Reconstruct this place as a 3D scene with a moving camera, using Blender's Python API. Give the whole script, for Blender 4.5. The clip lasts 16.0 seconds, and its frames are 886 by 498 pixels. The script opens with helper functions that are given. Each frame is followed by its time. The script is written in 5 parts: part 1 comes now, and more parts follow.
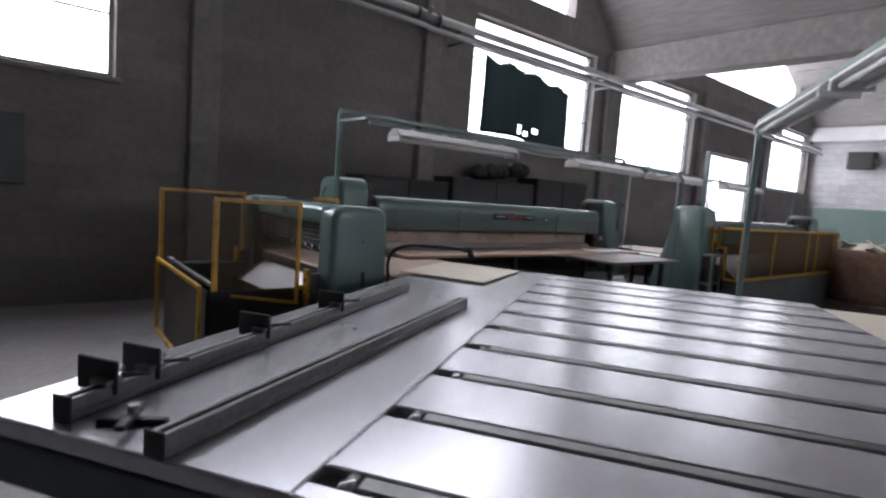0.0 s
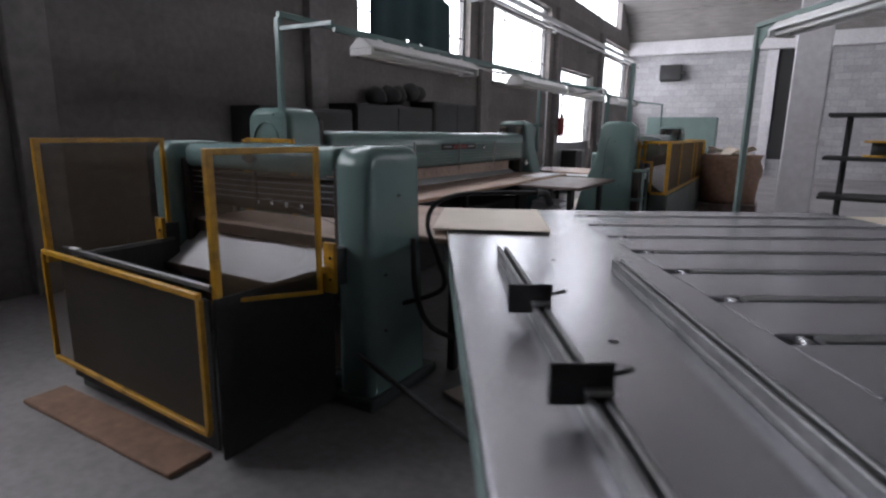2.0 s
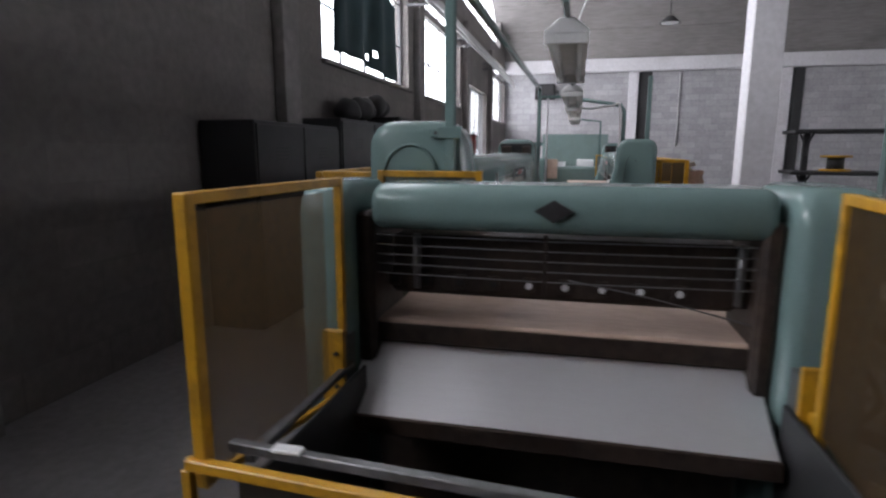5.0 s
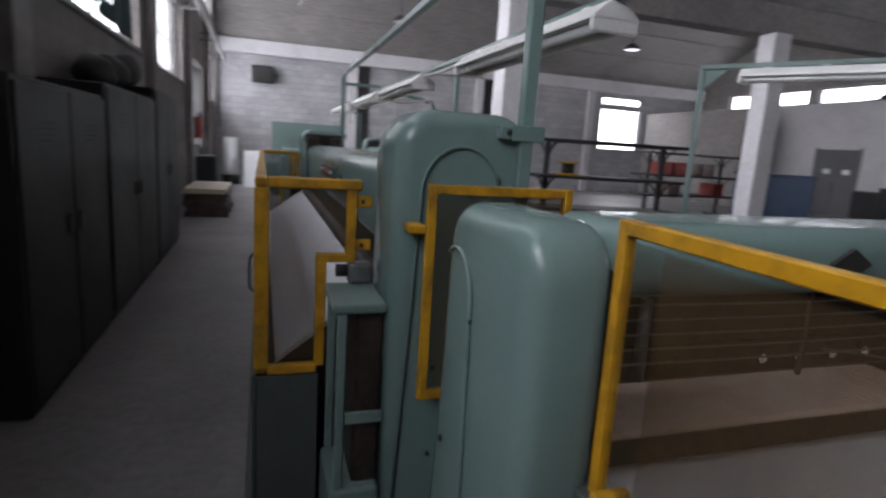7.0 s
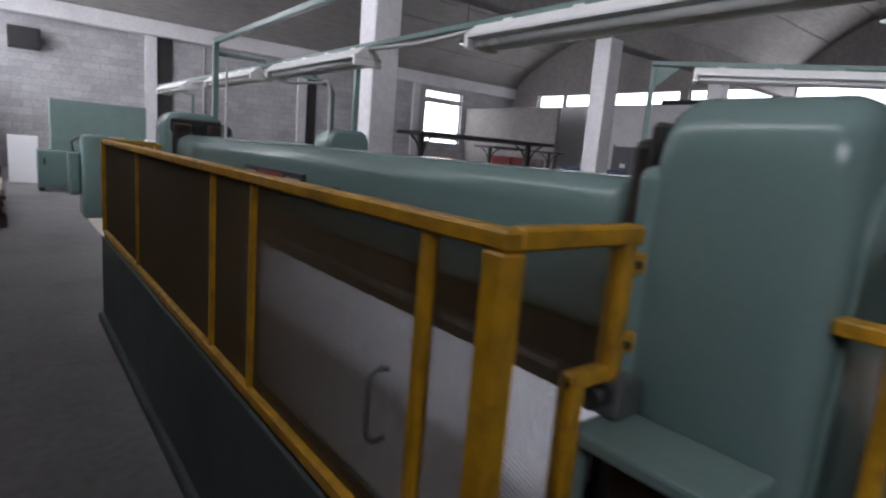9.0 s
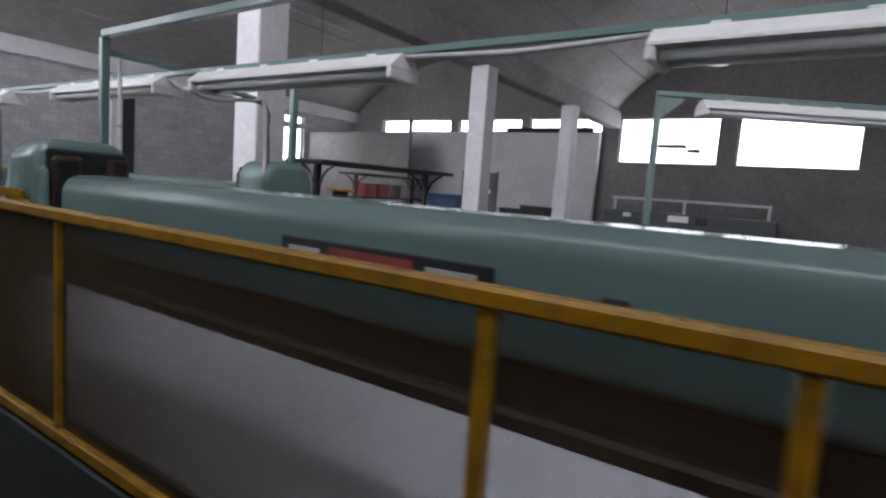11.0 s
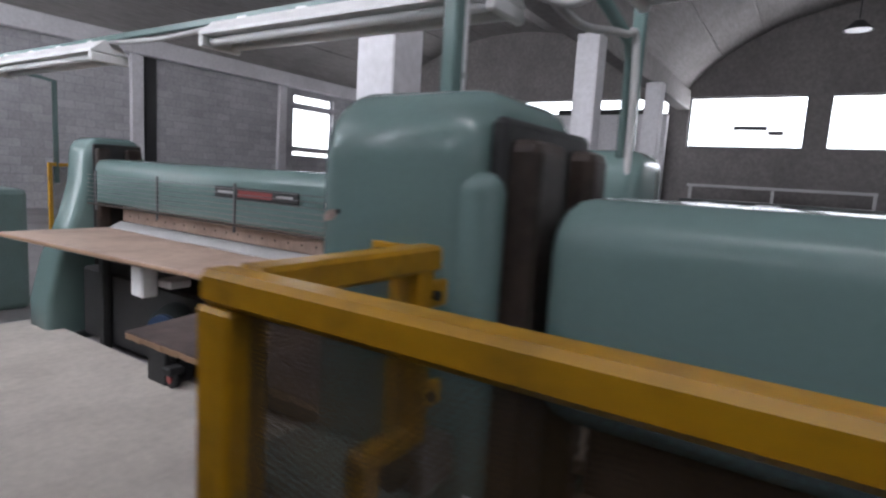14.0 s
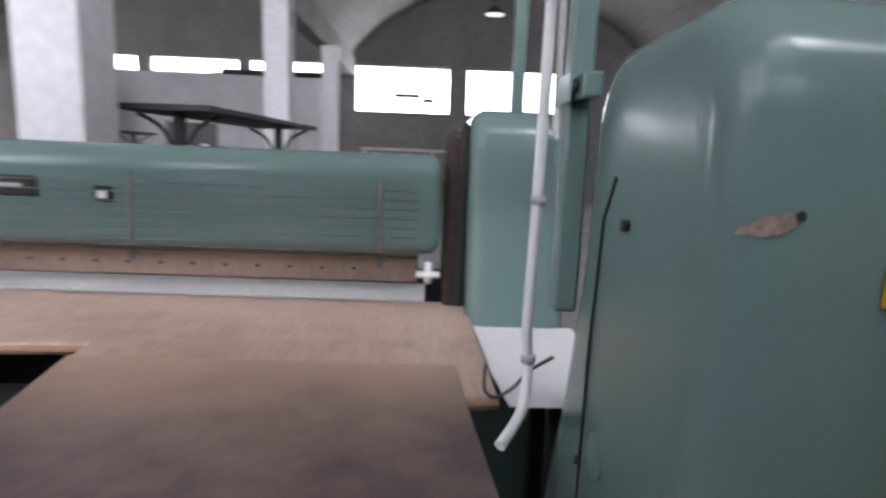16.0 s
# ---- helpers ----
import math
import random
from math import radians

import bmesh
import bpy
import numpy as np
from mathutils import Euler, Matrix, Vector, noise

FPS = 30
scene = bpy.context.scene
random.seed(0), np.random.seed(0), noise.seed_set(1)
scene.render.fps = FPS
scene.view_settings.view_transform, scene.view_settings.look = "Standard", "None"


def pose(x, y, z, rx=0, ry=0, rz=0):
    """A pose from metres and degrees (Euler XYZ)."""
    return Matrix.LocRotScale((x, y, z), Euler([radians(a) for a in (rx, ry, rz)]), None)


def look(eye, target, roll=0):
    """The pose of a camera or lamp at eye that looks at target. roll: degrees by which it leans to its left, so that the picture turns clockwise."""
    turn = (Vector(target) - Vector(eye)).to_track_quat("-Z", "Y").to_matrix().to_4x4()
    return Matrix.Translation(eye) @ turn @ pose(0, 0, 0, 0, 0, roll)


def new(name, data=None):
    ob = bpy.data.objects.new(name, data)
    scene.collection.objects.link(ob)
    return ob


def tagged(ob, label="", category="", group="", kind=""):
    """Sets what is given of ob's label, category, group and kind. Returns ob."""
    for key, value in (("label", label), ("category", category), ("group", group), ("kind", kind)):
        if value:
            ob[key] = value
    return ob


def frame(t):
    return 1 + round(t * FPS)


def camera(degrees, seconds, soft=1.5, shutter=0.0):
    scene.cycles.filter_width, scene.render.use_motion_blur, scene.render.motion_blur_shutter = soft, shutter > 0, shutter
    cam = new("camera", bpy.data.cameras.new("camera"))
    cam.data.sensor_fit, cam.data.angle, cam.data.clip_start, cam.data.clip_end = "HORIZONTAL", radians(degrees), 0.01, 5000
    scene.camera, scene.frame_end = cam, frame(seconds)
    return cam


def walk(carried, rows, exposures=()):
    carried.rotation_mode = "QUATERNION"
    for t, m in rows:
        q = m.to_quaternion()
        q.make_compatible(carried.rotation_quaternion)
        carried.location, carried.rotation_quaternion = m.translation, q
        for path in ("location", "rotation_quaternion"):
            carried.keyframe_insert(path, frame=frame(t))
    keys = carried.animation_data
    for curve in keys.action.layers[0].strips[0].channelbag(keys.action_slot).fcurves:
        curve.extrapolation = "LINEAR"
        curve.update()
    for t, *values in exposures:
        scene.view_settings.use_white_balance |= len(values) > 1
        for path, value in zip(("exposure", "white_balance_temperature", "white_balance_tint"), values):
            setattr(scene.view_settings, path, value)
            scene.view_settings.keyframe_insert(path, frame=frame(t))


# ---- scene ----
cam = camera(77.1, 16.0, soft=2.3, shutter=0.5)
PATH = [
    (0, (0.179, -0.057, 1.469), (-1.336, 1.236, 1.278), 4.3),
    (0.5, (-0.253, -0.131, 1.463), (-1.641, 1.294, 1.254), 2.5),
    (1, (-0.704, -0.195, 1.457), (-2.047, 1.259, 1.172), 1.4),
    (1.5, (-1.156, -0.255, 1.428), (-2.258, 1.393, 1.163), 3.1),
    (2, (-1.539, -0.284, 1.428), (-2.532, 1.402, 1.013), 0.8),
    (2.5, (-1.964, -0.291, 1.435), (-2.855, 1.458, 1.051), 1.5),
    (3, (-2.33, -0.312, 1.442), (-3.167, 1.465, 1.068), 2.4),
    (3.5, (-2.707, -0.175, 1.431), (-3.5, 1.606, 0.989), 1.8),
    (4, (-3.134, -0.08, 1.429), (-3.836, 1.75, 1.031), -0.2),
    (4.5, (-3.557, 0.024, 1.444), (-4.094, 1.91, 1.049), 2.0),
    (4.7, (-3.747, 0.079, 1.451), (-4.257, 1.98, 1.097), 1.0),
    (6.8, (-5.24, 0.867, 1.444), (-4.801, 2.785, 1.085), 4.0),
    (7, (-5.344, 0.989, 1.465), (-4.724, 2.857, 1.11), 3.7),
    (7.5, (-5.497, 1.299, 1.425), (-4.669, 3.088, 1.087), 3.4),
    (8, (-5.658, 1.605, 1.454), (-4.703, 3.321, 1.077), 4.5),
    (8.5, (-5.832, 1.942, 1.46), (-4.729, 3.572, 1.104), 5.5),
    (9, (-5.913, 2.352, 1.436), (-4.683, 3.893, 1.098), 4.8),
    (9.5, (-6.005, 2.712, 1.451), (-4.69, 4.183, 1.123), 5.5),
    (10, (-6.079, 3.106, 1.473), (-4.584, 4.402, 1.181), 3.9),
    (12.5, (-5.85, 5.37, 1.446), (-4.13, 6.37, 1.264), 3.7),
    (13, (-5.728, 5.83, 1.42), (-4.022, 6.856, 1.227), 0.4),
    (13.5, (-5.673, 6.191, 1.433), (-3.983, 7.249, 1.276), 1.5),
    (14, (-5.669, 6.578, 1.435), (-4.005, 7.657, 1.179), 3.5),
    (14.5, (-5.615, 6.916, 1.416), (-3.916, 7.932, 1.13), 2.0),
    (15, (-5.578, 7.216, 1.417), (-3.795, 8.057, 1.078), 1.8),
    (15.5, (-5.574, 7.431, 1.433), (-3.654, 7.898, 1.127), 1.4),
    (16, (-5.452, 7.587, 1.404), (-3.478, 7.528, 1.086), 2.2),
]
walk(cam, [(t, look(eye, target, roll)) for t, eye, target, roll in PATH],
     exposures=[(0.0, -0.47, 6200, 13), (0.6, -0.48, 6200, 13), (1.5, -0.6, 6200, 13), (2.5, -0.57, 6200, 13), (3.5, -0.46, 6200, 13), (4.5, -0.47, 6200, 13), (7.0, -0.75, 6200, 13), (10.0, -0.78, 6150, 13), (12.5, -0.87, 6100, 13), (13.5, -0.83, 6100, 13), (14.5, -0.6, 6100, 13), (16.0, -0.42, 6150, 13)])

# ---- world and light ----
world = bpy.data.worlds.new("sky")
scene.world = world
world.use_nodes = True
wn = world.node_tree.nodes
sky = wn.new("ShaderNodeTexSky")
sky.sky_type = "NISHITA"
sky.sun_disc = False
sky.sun_elevation, sky.sun_rotation = radians(48), radians(250)
world.node_tree.links.new(sky.outputs[0], wn["Background"].inputs[0])
wn["Background"].inputs[1].default_value = 0.12
sun = new("sun", bpy.data.lights.new("sun", "SUN"))
sun.data.energy, sun.data.angle, sun.data.color = 0.8, radians(12), (1.0, 0.97, 0.93)
sun.matrix_world = look((-30, -10, 38), (0, 5, 0))

WX, EX, SY, NY = -6.93, 14.37, -10.5, 23.2      # inner faces of the hall's walls
SKY_L = 9.5                                     # brightness of the daylight in the openings


def daylight(y0, y1, z0, z1, x, toward, level=1.0):
    """Daylight standing in an opening of a side wall; toward: +1 shines to +x."""
    la = bpy.data.lights.new("window_daylight", "AREA")
    la.shape, la.size, la.size_y = "RECTANGLE", y1 - y0, z1 - z0
    la.energy = SKY_L * level * math.pi * (y1 - y0) * (z1 - z0)
    la.color = (1.0, 0.985, 1.0)
    ob = new("window_daylight", la)
    c = Vector((x, (y0 + y1) / 2, (z0 + z1) / 2))
    ob.matrix_world = look(c, c + Vector((toward, 0, 0)))
    return ob


# ---- materials ----
def mat(name, col, rough=0.6, metal=0.0, grain=40.0, var=0.25, stain=1.2, stain_col=None, stain_amt=0.35, bump=0.15, stretch=(1, 1, 1), spec=0.5, rvar=0.15):
    """Paint, wood, stone or metal with grain, blotchy stains and fine relief, in object metres."""
    m = bpy.data.materials.new(name)
    m.use_nodes = True
    n, l = m.node_tree.nodes, m.node_tree.links
    p = n["Principled BSDF"]
    tc = n.new("ShaderNodeTexCoord")
    mp = n.new("ShaderNodeMapping")
    mp.inputs["Scale"].default_value = stretch
    l.new(tc.outputs["Object"], mp.inputs[0])
    fine, broad = n.new("ShaderNodeTexNoise"), n.new("ShaderNodeTexNoise")
    fine.inputs["Scale"].default_value, fine.inputs["Detail"].default_value = grain, 6
    broad.inputs["Scale"].default_value, broad.inputs["Detail"].default_value = stain, 8
    broad.inputs["Roughness"].default_value = 0.65
    l.new(mp.outputs[0], fine.inputs[0])
    l.new(tc.outputs["Object"], broad.inputs[0])
    ramp = n.new("ShaderNodeValToRGB")
    ramp.color_ramp.elements[0].position, ramp.color_ramp.elements[1].position = 0.3, 0.7
    ramp.color_ramp.elements[0].color = (*[c * (1 - var) for c in col], 1)
    ramp.color_ramp.elements[1].color = (*[min(1, c * (1 + var)) for c in col], 1)
    l.new(fine.outputs[0], ramp.inputs[0])
    mask = n.new("ShaderNodeMapRange")
    mask.inputs[1].default_value, mask.inputs[2].default_value = 0.45, 0.72
    mask.inputs[4].default_value = stain_amt
    l.new(broad.outputs[0], mask.inputs[0])
    mix = n.new("ShaderNodeMix")
    mix.data_type = "RGBA"
    mix.inputs[7].default_value = (*(stain_col or [c * 0.45 for c in col]), 1)
    l.new(mask.outputs[0], mix.inputs[0])
    l.new(ramp.outputs[0], mix.inputs[6])
    l.new(mix.outputs[2], p.inputs["Base Color"])
    rr = n.new("ShaderNodeMapRange")
    rr.inputs[3].default_value, rr.inputs[4].default_value = max(0.03, rough - rvar), min(1, rough + rvar)
    l.new(broad.outputs[0], rr.inputs[0])
    l.new(rr.outputs[0], p.inputs["Roughness"])
    p.inputs["Metallic"].default_value = metal
    p.inputs["Specular IOR Level"].default_value = spec
    if bump:
        b = n.new("ShaderNodeBump")
        b.inputs["Strength"].default_value, b.inputs["Distance"].default_value = bump, 0.01
        l.new(fine.outputs[0], b.inputs["Height"])
        l.new(b.outputs[0], p.inputs["Normal"])
    return m


def block_wall(name, col, mortar, w=0.5, h=0.22):
    """Painted hollow-block masonry, courses along the wall."""
    m = mat(name, col, 0.85, grain=14, var=0.12, stain=0.5, stain_amt=0.45, bump=0.3)
    n, l = m.node_tree.nodes, m.node_tree.links
    p = n["Principled BSDF"]
    tc, sep, comb = n.new("ShaderNodeTexCoord"), n.new("ShaderNodeSeparateXYZ"), n.new("ShaderNodeCombineXYZ")
    add = n.new("ShaderNodeMath")
    l.new(tc.outputs["Object"], sep.inputs[0])
    l.new(sep.outputs[0], add.inputs[0])
    l.new(sep.outputs[1], add.inputs[1])
    l.new(add.outputs[0], comb.inputs[0])
    l.new(sep.outputs[2], comb.inputs[1])
    br = n.new("ShaderNodeTexBrick")
    br.inputs["Scale"].default_value = 1.0
    br.inputs["Brick Width"].default_value, br.inputs["Row Height"].default_value = w, h
    br.inputs["Mortar Size"].default_value, br.inputs["Mortar Smooth"].default_value = 0.012, 0.4
    br.inputs["Color1"].default_value, br.inputs["Color2"].default_value = (1, 1, 1, 1), (0.8, 0.8, 0.8, 1)
    br.inputs["Mortar"].default_value = (*mortar, 1)
    l.new(comb.outputs[0], br.inputs[0])
    src = p.inputs["Base Color"].links[0].from_socket
    mul = n.new("ShaderNodeMix")
    mul.data_type, mul.blend_type = "RGBA", "MULTIPLY"
    mul.inputs[0].default_value = 1
    l.new(src, mul.inputs[6])
    l.new(br.outputs[0], mul.inputs[7])
    l.new(mul.outputs[2], p.inputs["Base Color"])
    return m


CONCRETE = mat("rough_concrete_render", (0.22, 0.205, 0.2), 0.9, grain=9, var=0.16, stain=0.45, stain_amt=0.5, bump=0.3)
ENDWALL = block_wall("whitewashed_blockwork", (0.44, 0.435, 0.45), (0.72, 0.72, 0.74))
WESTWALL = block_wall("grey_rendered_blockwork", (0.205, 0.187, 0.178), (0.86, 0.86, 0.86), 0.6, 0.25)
WHITEWASH = mat("whitewash", (0.6, 0.59, 0.61), 0.85, grain=12, var=0.08, stain=0.9, stain_amt=0.3, bump=0.2)
VAULT = mat("shuttered_concrete_vault", (0.25, 0.235, 0.23), 0.9, grain=6, var=0.15, stain=0.5, stain_amt=0.4, bump=0.25, stretch=(0.4, 3, 3))
FLOOR = mat("worn_concrete_floor", (0.215, 0.205, 0.21), 0.55, grain=18, var=0.14, stain=0.8, stain_amt=0.45, bump=0.12, rvar=0.2)
MINT = mat("mint_green_machine_enamel", (0.15, 0.222, 0.212), 0.19, grain=90, var=0.03, stain=1.1, stain_col=(0.115, 0.172, 0.165), stain_amt=0.35, bump=0.015, rvar=0.07)
MINT_OLD = mat("mint_green_enamel_scuffed", (0.14, 0.2, 0.19), 0.45, grain=60, var=0.05, stain=3, stain_col=(0.1, 0.13, 0.11), stain_amt=0.4, bump=0.03)
DARKGREEN = mat("grey_green_sheet_metal", (0.06, 0.072, 0.07), 0.5, grain=50, var=0.08, stain=1.5, stain_amt=0.4, bump=0.03)
YELLOW = mat("yellow_guard_paint", (0.47, 0.24, 0.008), 0.42, grain=60, var=0.07, stain=9, stain_col=(0.06, 0.035, 0.012), stain_amt=0.65, bump=0.08)
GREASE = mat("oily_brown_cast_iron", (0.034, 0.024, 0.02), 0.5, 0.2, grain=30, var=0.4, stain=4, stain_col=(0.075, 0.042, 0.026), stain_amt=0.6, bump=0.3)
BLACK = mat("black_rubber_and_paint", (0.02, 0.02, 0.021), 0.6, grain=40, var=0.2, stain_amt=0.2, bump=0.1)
STEEL = mat("worn_table_steel", (0.5, 0.5, 0.53), 0.27, 0.8, grain=25, var=0.05, stain=1.3, stain_col=(0.42, 0.42, 0.44), stain_amt=0.1, bump=0, rvar=0.01)
CHUTE = mat("brushed_sheet_steel", (0.84, 0.86, 0.93), 0.36, 0.25, grain=30, var=0.08, stain=2.2, stain_col=(0.42, 0.43, 0.46), stain_amt=0.15, bump=0, stretch=(1, 12, 1), rvar=0.02)
TRAY = mat("polished_sheet_steel", (0.86, 0.87, 0.9), 0.33, 0.74, grain=30, var=0.02, stain=2.2, stain_col=(0.6, 0.6, 0.63), stain_amt=0.12, bump=0, stretch=(1, 12, 1), rvar=0.01)
DULLSTEEL = mat("dull_steel", (0.2, 0.2, 0.205), 0.42, 0.7, grain=40, var=0.15, stain=3, stain_amt=0.5, bump=0.06)
PLY = mat("worn_plywood", (0.5, 0.372, 0.3), 0.5, grain=10, var=0.12, stain=2.0, stain_col=(0.26, 0.18, 0.14), stain_amt=0.8, bump=0.06, stretch=(1.2, 8, 1))
DARKPLY = mat("dark_phenolic_board", (0.15, 0.108, 0.098), 0.45, grain=14, var=0.25, stain=4.5, stain_col=(0.055, 0.04, 0.042), stain_amt=0.8, bump=0.08)
RAWPLY = mat("raw_ply_edge", (0.4, 0.25, 0.15), 0.7, grain=60, var=0.25, bump=0.1, stretch=(1, 1, 12))
CHIP = mat("scraped_primer", (0.27, 0.2, 0.17), 0.6, grain=120, var=0.4, stain=40, stain_amt=0.5, bump=0.1)
FLOORBOARD = mat("dusty_fibreboard", (0.58, 0.53, 0.48), 0.75, grain=20, var=0.08, stain=2, stain_amt=0.35, bump=0.05)
VENEER = mat("pale_veneer_sheet", (0.72, 0.64, 0.53), 0.55, grain=8, var=0.05, stain=2, stain_amt=0.15, bump=0.03, stretch=(1, 10, 1))
WHITE = mat("white_lamp_enamel", (0.78, 0.78, 0.78), 0.4, grain=60, var=0.03, stain=5, stain_amt=0.25, bump=0.02)
TUBE = mat("unlit_fluorescent_tube", (0.82, 0.83, 0.83), 0.25, grain=80, var=0.02, stain_amt=0.1, bump=0)
PAPER = mat("white_paper", (0.8, 0.8, 0.82), 0.7, grain=30, var=0.03, stain_amt=0.1, bump=0.05)
CARD = mat("brown_cardboard", (0.2, 0.115, 0.075), 0.75, grain=16, var=0.2, stain=3, stain_amt=0.4, bump=0.2)
LOCKER = mat("dark_grey_locker_paint", (0.022, 0.021, 0.023), 0.5, grain=40, var=0.08, stain=1.5, stain_amt=0.4, bump=0.04)
BLIND = mat("dark_teal_tarpaulin", (0.012, 0.04, 0.045), 0.75, grain=30, var=0.15, stain_amt=0.3, bump=0.3)
BLUE = mat("dark_blue_paint", (0.03, 0.06, 0.13), 0.55, grain=30, var=0.1, stain_amt=0.3, bump=0.05)
RED = mat("faded_red_paint", (0.28, 0.05, 0.045), 0.6, grain=30, var=0.15, stain_amt=0.3, bump=0.05)
GREYDOOR = mat("grey_steel_door_paint", (0.13, 0.13, 0.14), 0.5, grain=30, var=0.08, stain_amt=0.3, bump=0.03)
CONDUIT = mat("grey_conduit", (0.5, 0.5, 0.5), 0.5, grain=50, var=0.08, stain_amt=0.25, bump=0.05)
BARS = mat("dark_window_bars", (0.16, 0.16, 0.165), 0.6, grain=50, var=0.2, stain_amt=0.3, bump=0.1)


def glass_mat():
    m = bpy.data.materials.new("dusty_window_glass")
    m.use_nodes = True
    p = m.node_tree.nodes["Principled BSDF"]
    p.inputs["Base Color"].default_value = (0.95, 0.97, 0.97, 1)
    p.inputs["Transmission Weight"].default_value = 1
    p.inputs["Roughness"].default_value = 0.12
    p.inputs["IOR"].default_value = 1.2
    return m


def mesh_mat():
    """Woven wire screen: brown wires with open cells of about 9 mm."""
    m = bpy.data.materials.new("brown_wire_screen")
    m.use_nodes = True
    n, l = m.node_tree.nodes, m.node_tree.links
    p = n["Principled BSDF"]
    p.inputs["Base Color"].default_value = (0.065, 0.04, 0.016, 1)
    p.inputs["Roughness"].default_value = 0.6
    tc, sep = n.new("ShaderNodeTexCoord"), n.new("ShaderNodeSeparateXYZ")
    l.new(tc.outputs["Object"], sep.inputs[0])
    along = n.new("ShaderNodeMath")
    l.new(sep.outputs[0], along.inputs[0])
    l.new(sep.outputs[1], along.inputs[1])

    def wires(sign):
        a = n.new("ShaderNodeMath")
        a.operation = "ADD" if sign > 0 else "SUBTRACT"
        l.new(along.outputs[0], a.inputs[0])
        l.new(sep.outputs[2], a.inputs[1])
        b = n.new("ShaderNodeMath")
        b.operation = "PINGPONG"
        b.inputs[1].default_value = 0.0045
        l.new(a.outputs[0], b.inputs[0])
        c = n.new("ShaderNodeMath")
        c.operation = "LESS_THAN"
        c.inputs[1].default_value = 0.0006
        l.new(b.outputs[0], c.inputs[0])
        return c
    w1, w2 = wires(1), wires(-1)
    mx = n.new("ShaderNodeMath")
    mx.operation = "MAXIMUM"
    l.new(w1.outputs[0], mx.inputs[0])
    l.new(w2.outputs[0], mx.inputs[1])
    tr, mix = n.new("ShaderNodeBsdfTransparent"), n.new("ShaderNodeMixShader")
    l.new(mx.outputs[0], mix.inputs[0])
    l.new(tr.outputs[0], mix.inputs[1])
    l.new(p.outputs[0], mix.inputs[2])
    l.new(mix.outputs[0], n["Material Output"].inputs[0])
    return m


def worn_board_mat():
    """Dark phenolic board whose brown face shows through, worn, towards the table."""
    m = mat("worn_dark_board", (0.15, 0.108, 0.098), 0.42, grain=14, var=0.25, stain=4.5, stain_col=(0.055, 0.04, 0.042), stain_amt=0.8, bump=0.08)
    n, l = m.node_tree.nodes, m.node_tree.links
    p = n["Principled BSDF"]
    src = p.inputs["Base Color"].links[0].from_socket
    tc, sep, noi = n.new("ShaderNodeTexCoord"), n.new("ShaderNodeSeparateXYZ"), n.new("ShaderNodeTexNoise")
    noi.inputs["Scale"].default_value, noi.inputs["Detail"].default_value = 3.0, 6
    l.new(tc.outputs["Object"], sep.inputs[0])
    l.new(tc.outputs["Object"], noi.inputs[0])
    add, rng, mix = n.new("ShaderNodeMath"), n.new("ShaderNodeMapRange"), n.new("ShaderNodeMix")
    add.operation = "MULTIPLY_ADD"
    add.inputs[1].default_value = 0.5
    l.new(noi.outputs[0], add.inputs[0])
    l.new(sep.outputs[0], add.inputs[2])
    rng.inputs[1].default_value, rng.inputs[2].default_value = -4.28, -3.85
    l.new(add.outputs[0], rng.inputs[0])
    mix.data_type = "RGBA"
    mix.inputs[7].default_value = (0.4, 0.27, 0.205, 1)
    l.new(rng.outputs[0], mix.inputs[0])
    l.new(src, mix.inputs[6])
    l.new(mix.outputs[2], p.inputs["Base Color"])
    return m


GLASS, SCREEN, WORNBOARD = glass_mat(), mesh_mat(), worn_board_mat()
SCREENWIRE = mat("brown_screen_strands", (0.11, 0.066, 0.022), 0.6, grain=40, var=0.2, bump=0)


# ---- mesh helpers ----
def thing(name, label, category, at=(0, 0, 0), rz=0, group="", kind=""):
    ob = new(name)
    ob.empty_display_size = 0.1
    ob.matrix_world = pose(*at, 0, 0, rz)
    return tagged(ob, label, category, group, kind)


def part(name, bm, material, parent=None, label="", smooth=False):
    me = bpy.data.meshes.new(name)
    if smooth:
        for f in bm.faces:
            f.smooth = True
    bm.to_mesh(me)
    bm.free()
    me.materials.append(material)
    ob = new(name, me)
    if parent:
        ob.parent = parent
    if label:
        ob["label"] = label
    return ob


def box(x0, x1, y0, y1, z0, z1, r=0.0, seg=2, bm=None):
    bm = bm or bmesh.new()
    vs = [bm.verts.new((x, y, z)) for x in (x0, x1) for y in (y0, y1) for z in (z0, z1)]
    fs = [bm.faces.new([vs[i] for i in q]) for q in ((0, 1, 3, 2), (4, 6, 7, 5), (0, 4, 5, 1), (2, 3, 7, 6), (0, 2, 6, 4), (1, 5, 7, 3))]
    if r:
        es = list({e for f in fs for e in f.edges})
        bmesh.ops.bevel(bm, geom=es, offset=r, segments=seg, affect="EDGES", profile=0.5)
    return bm


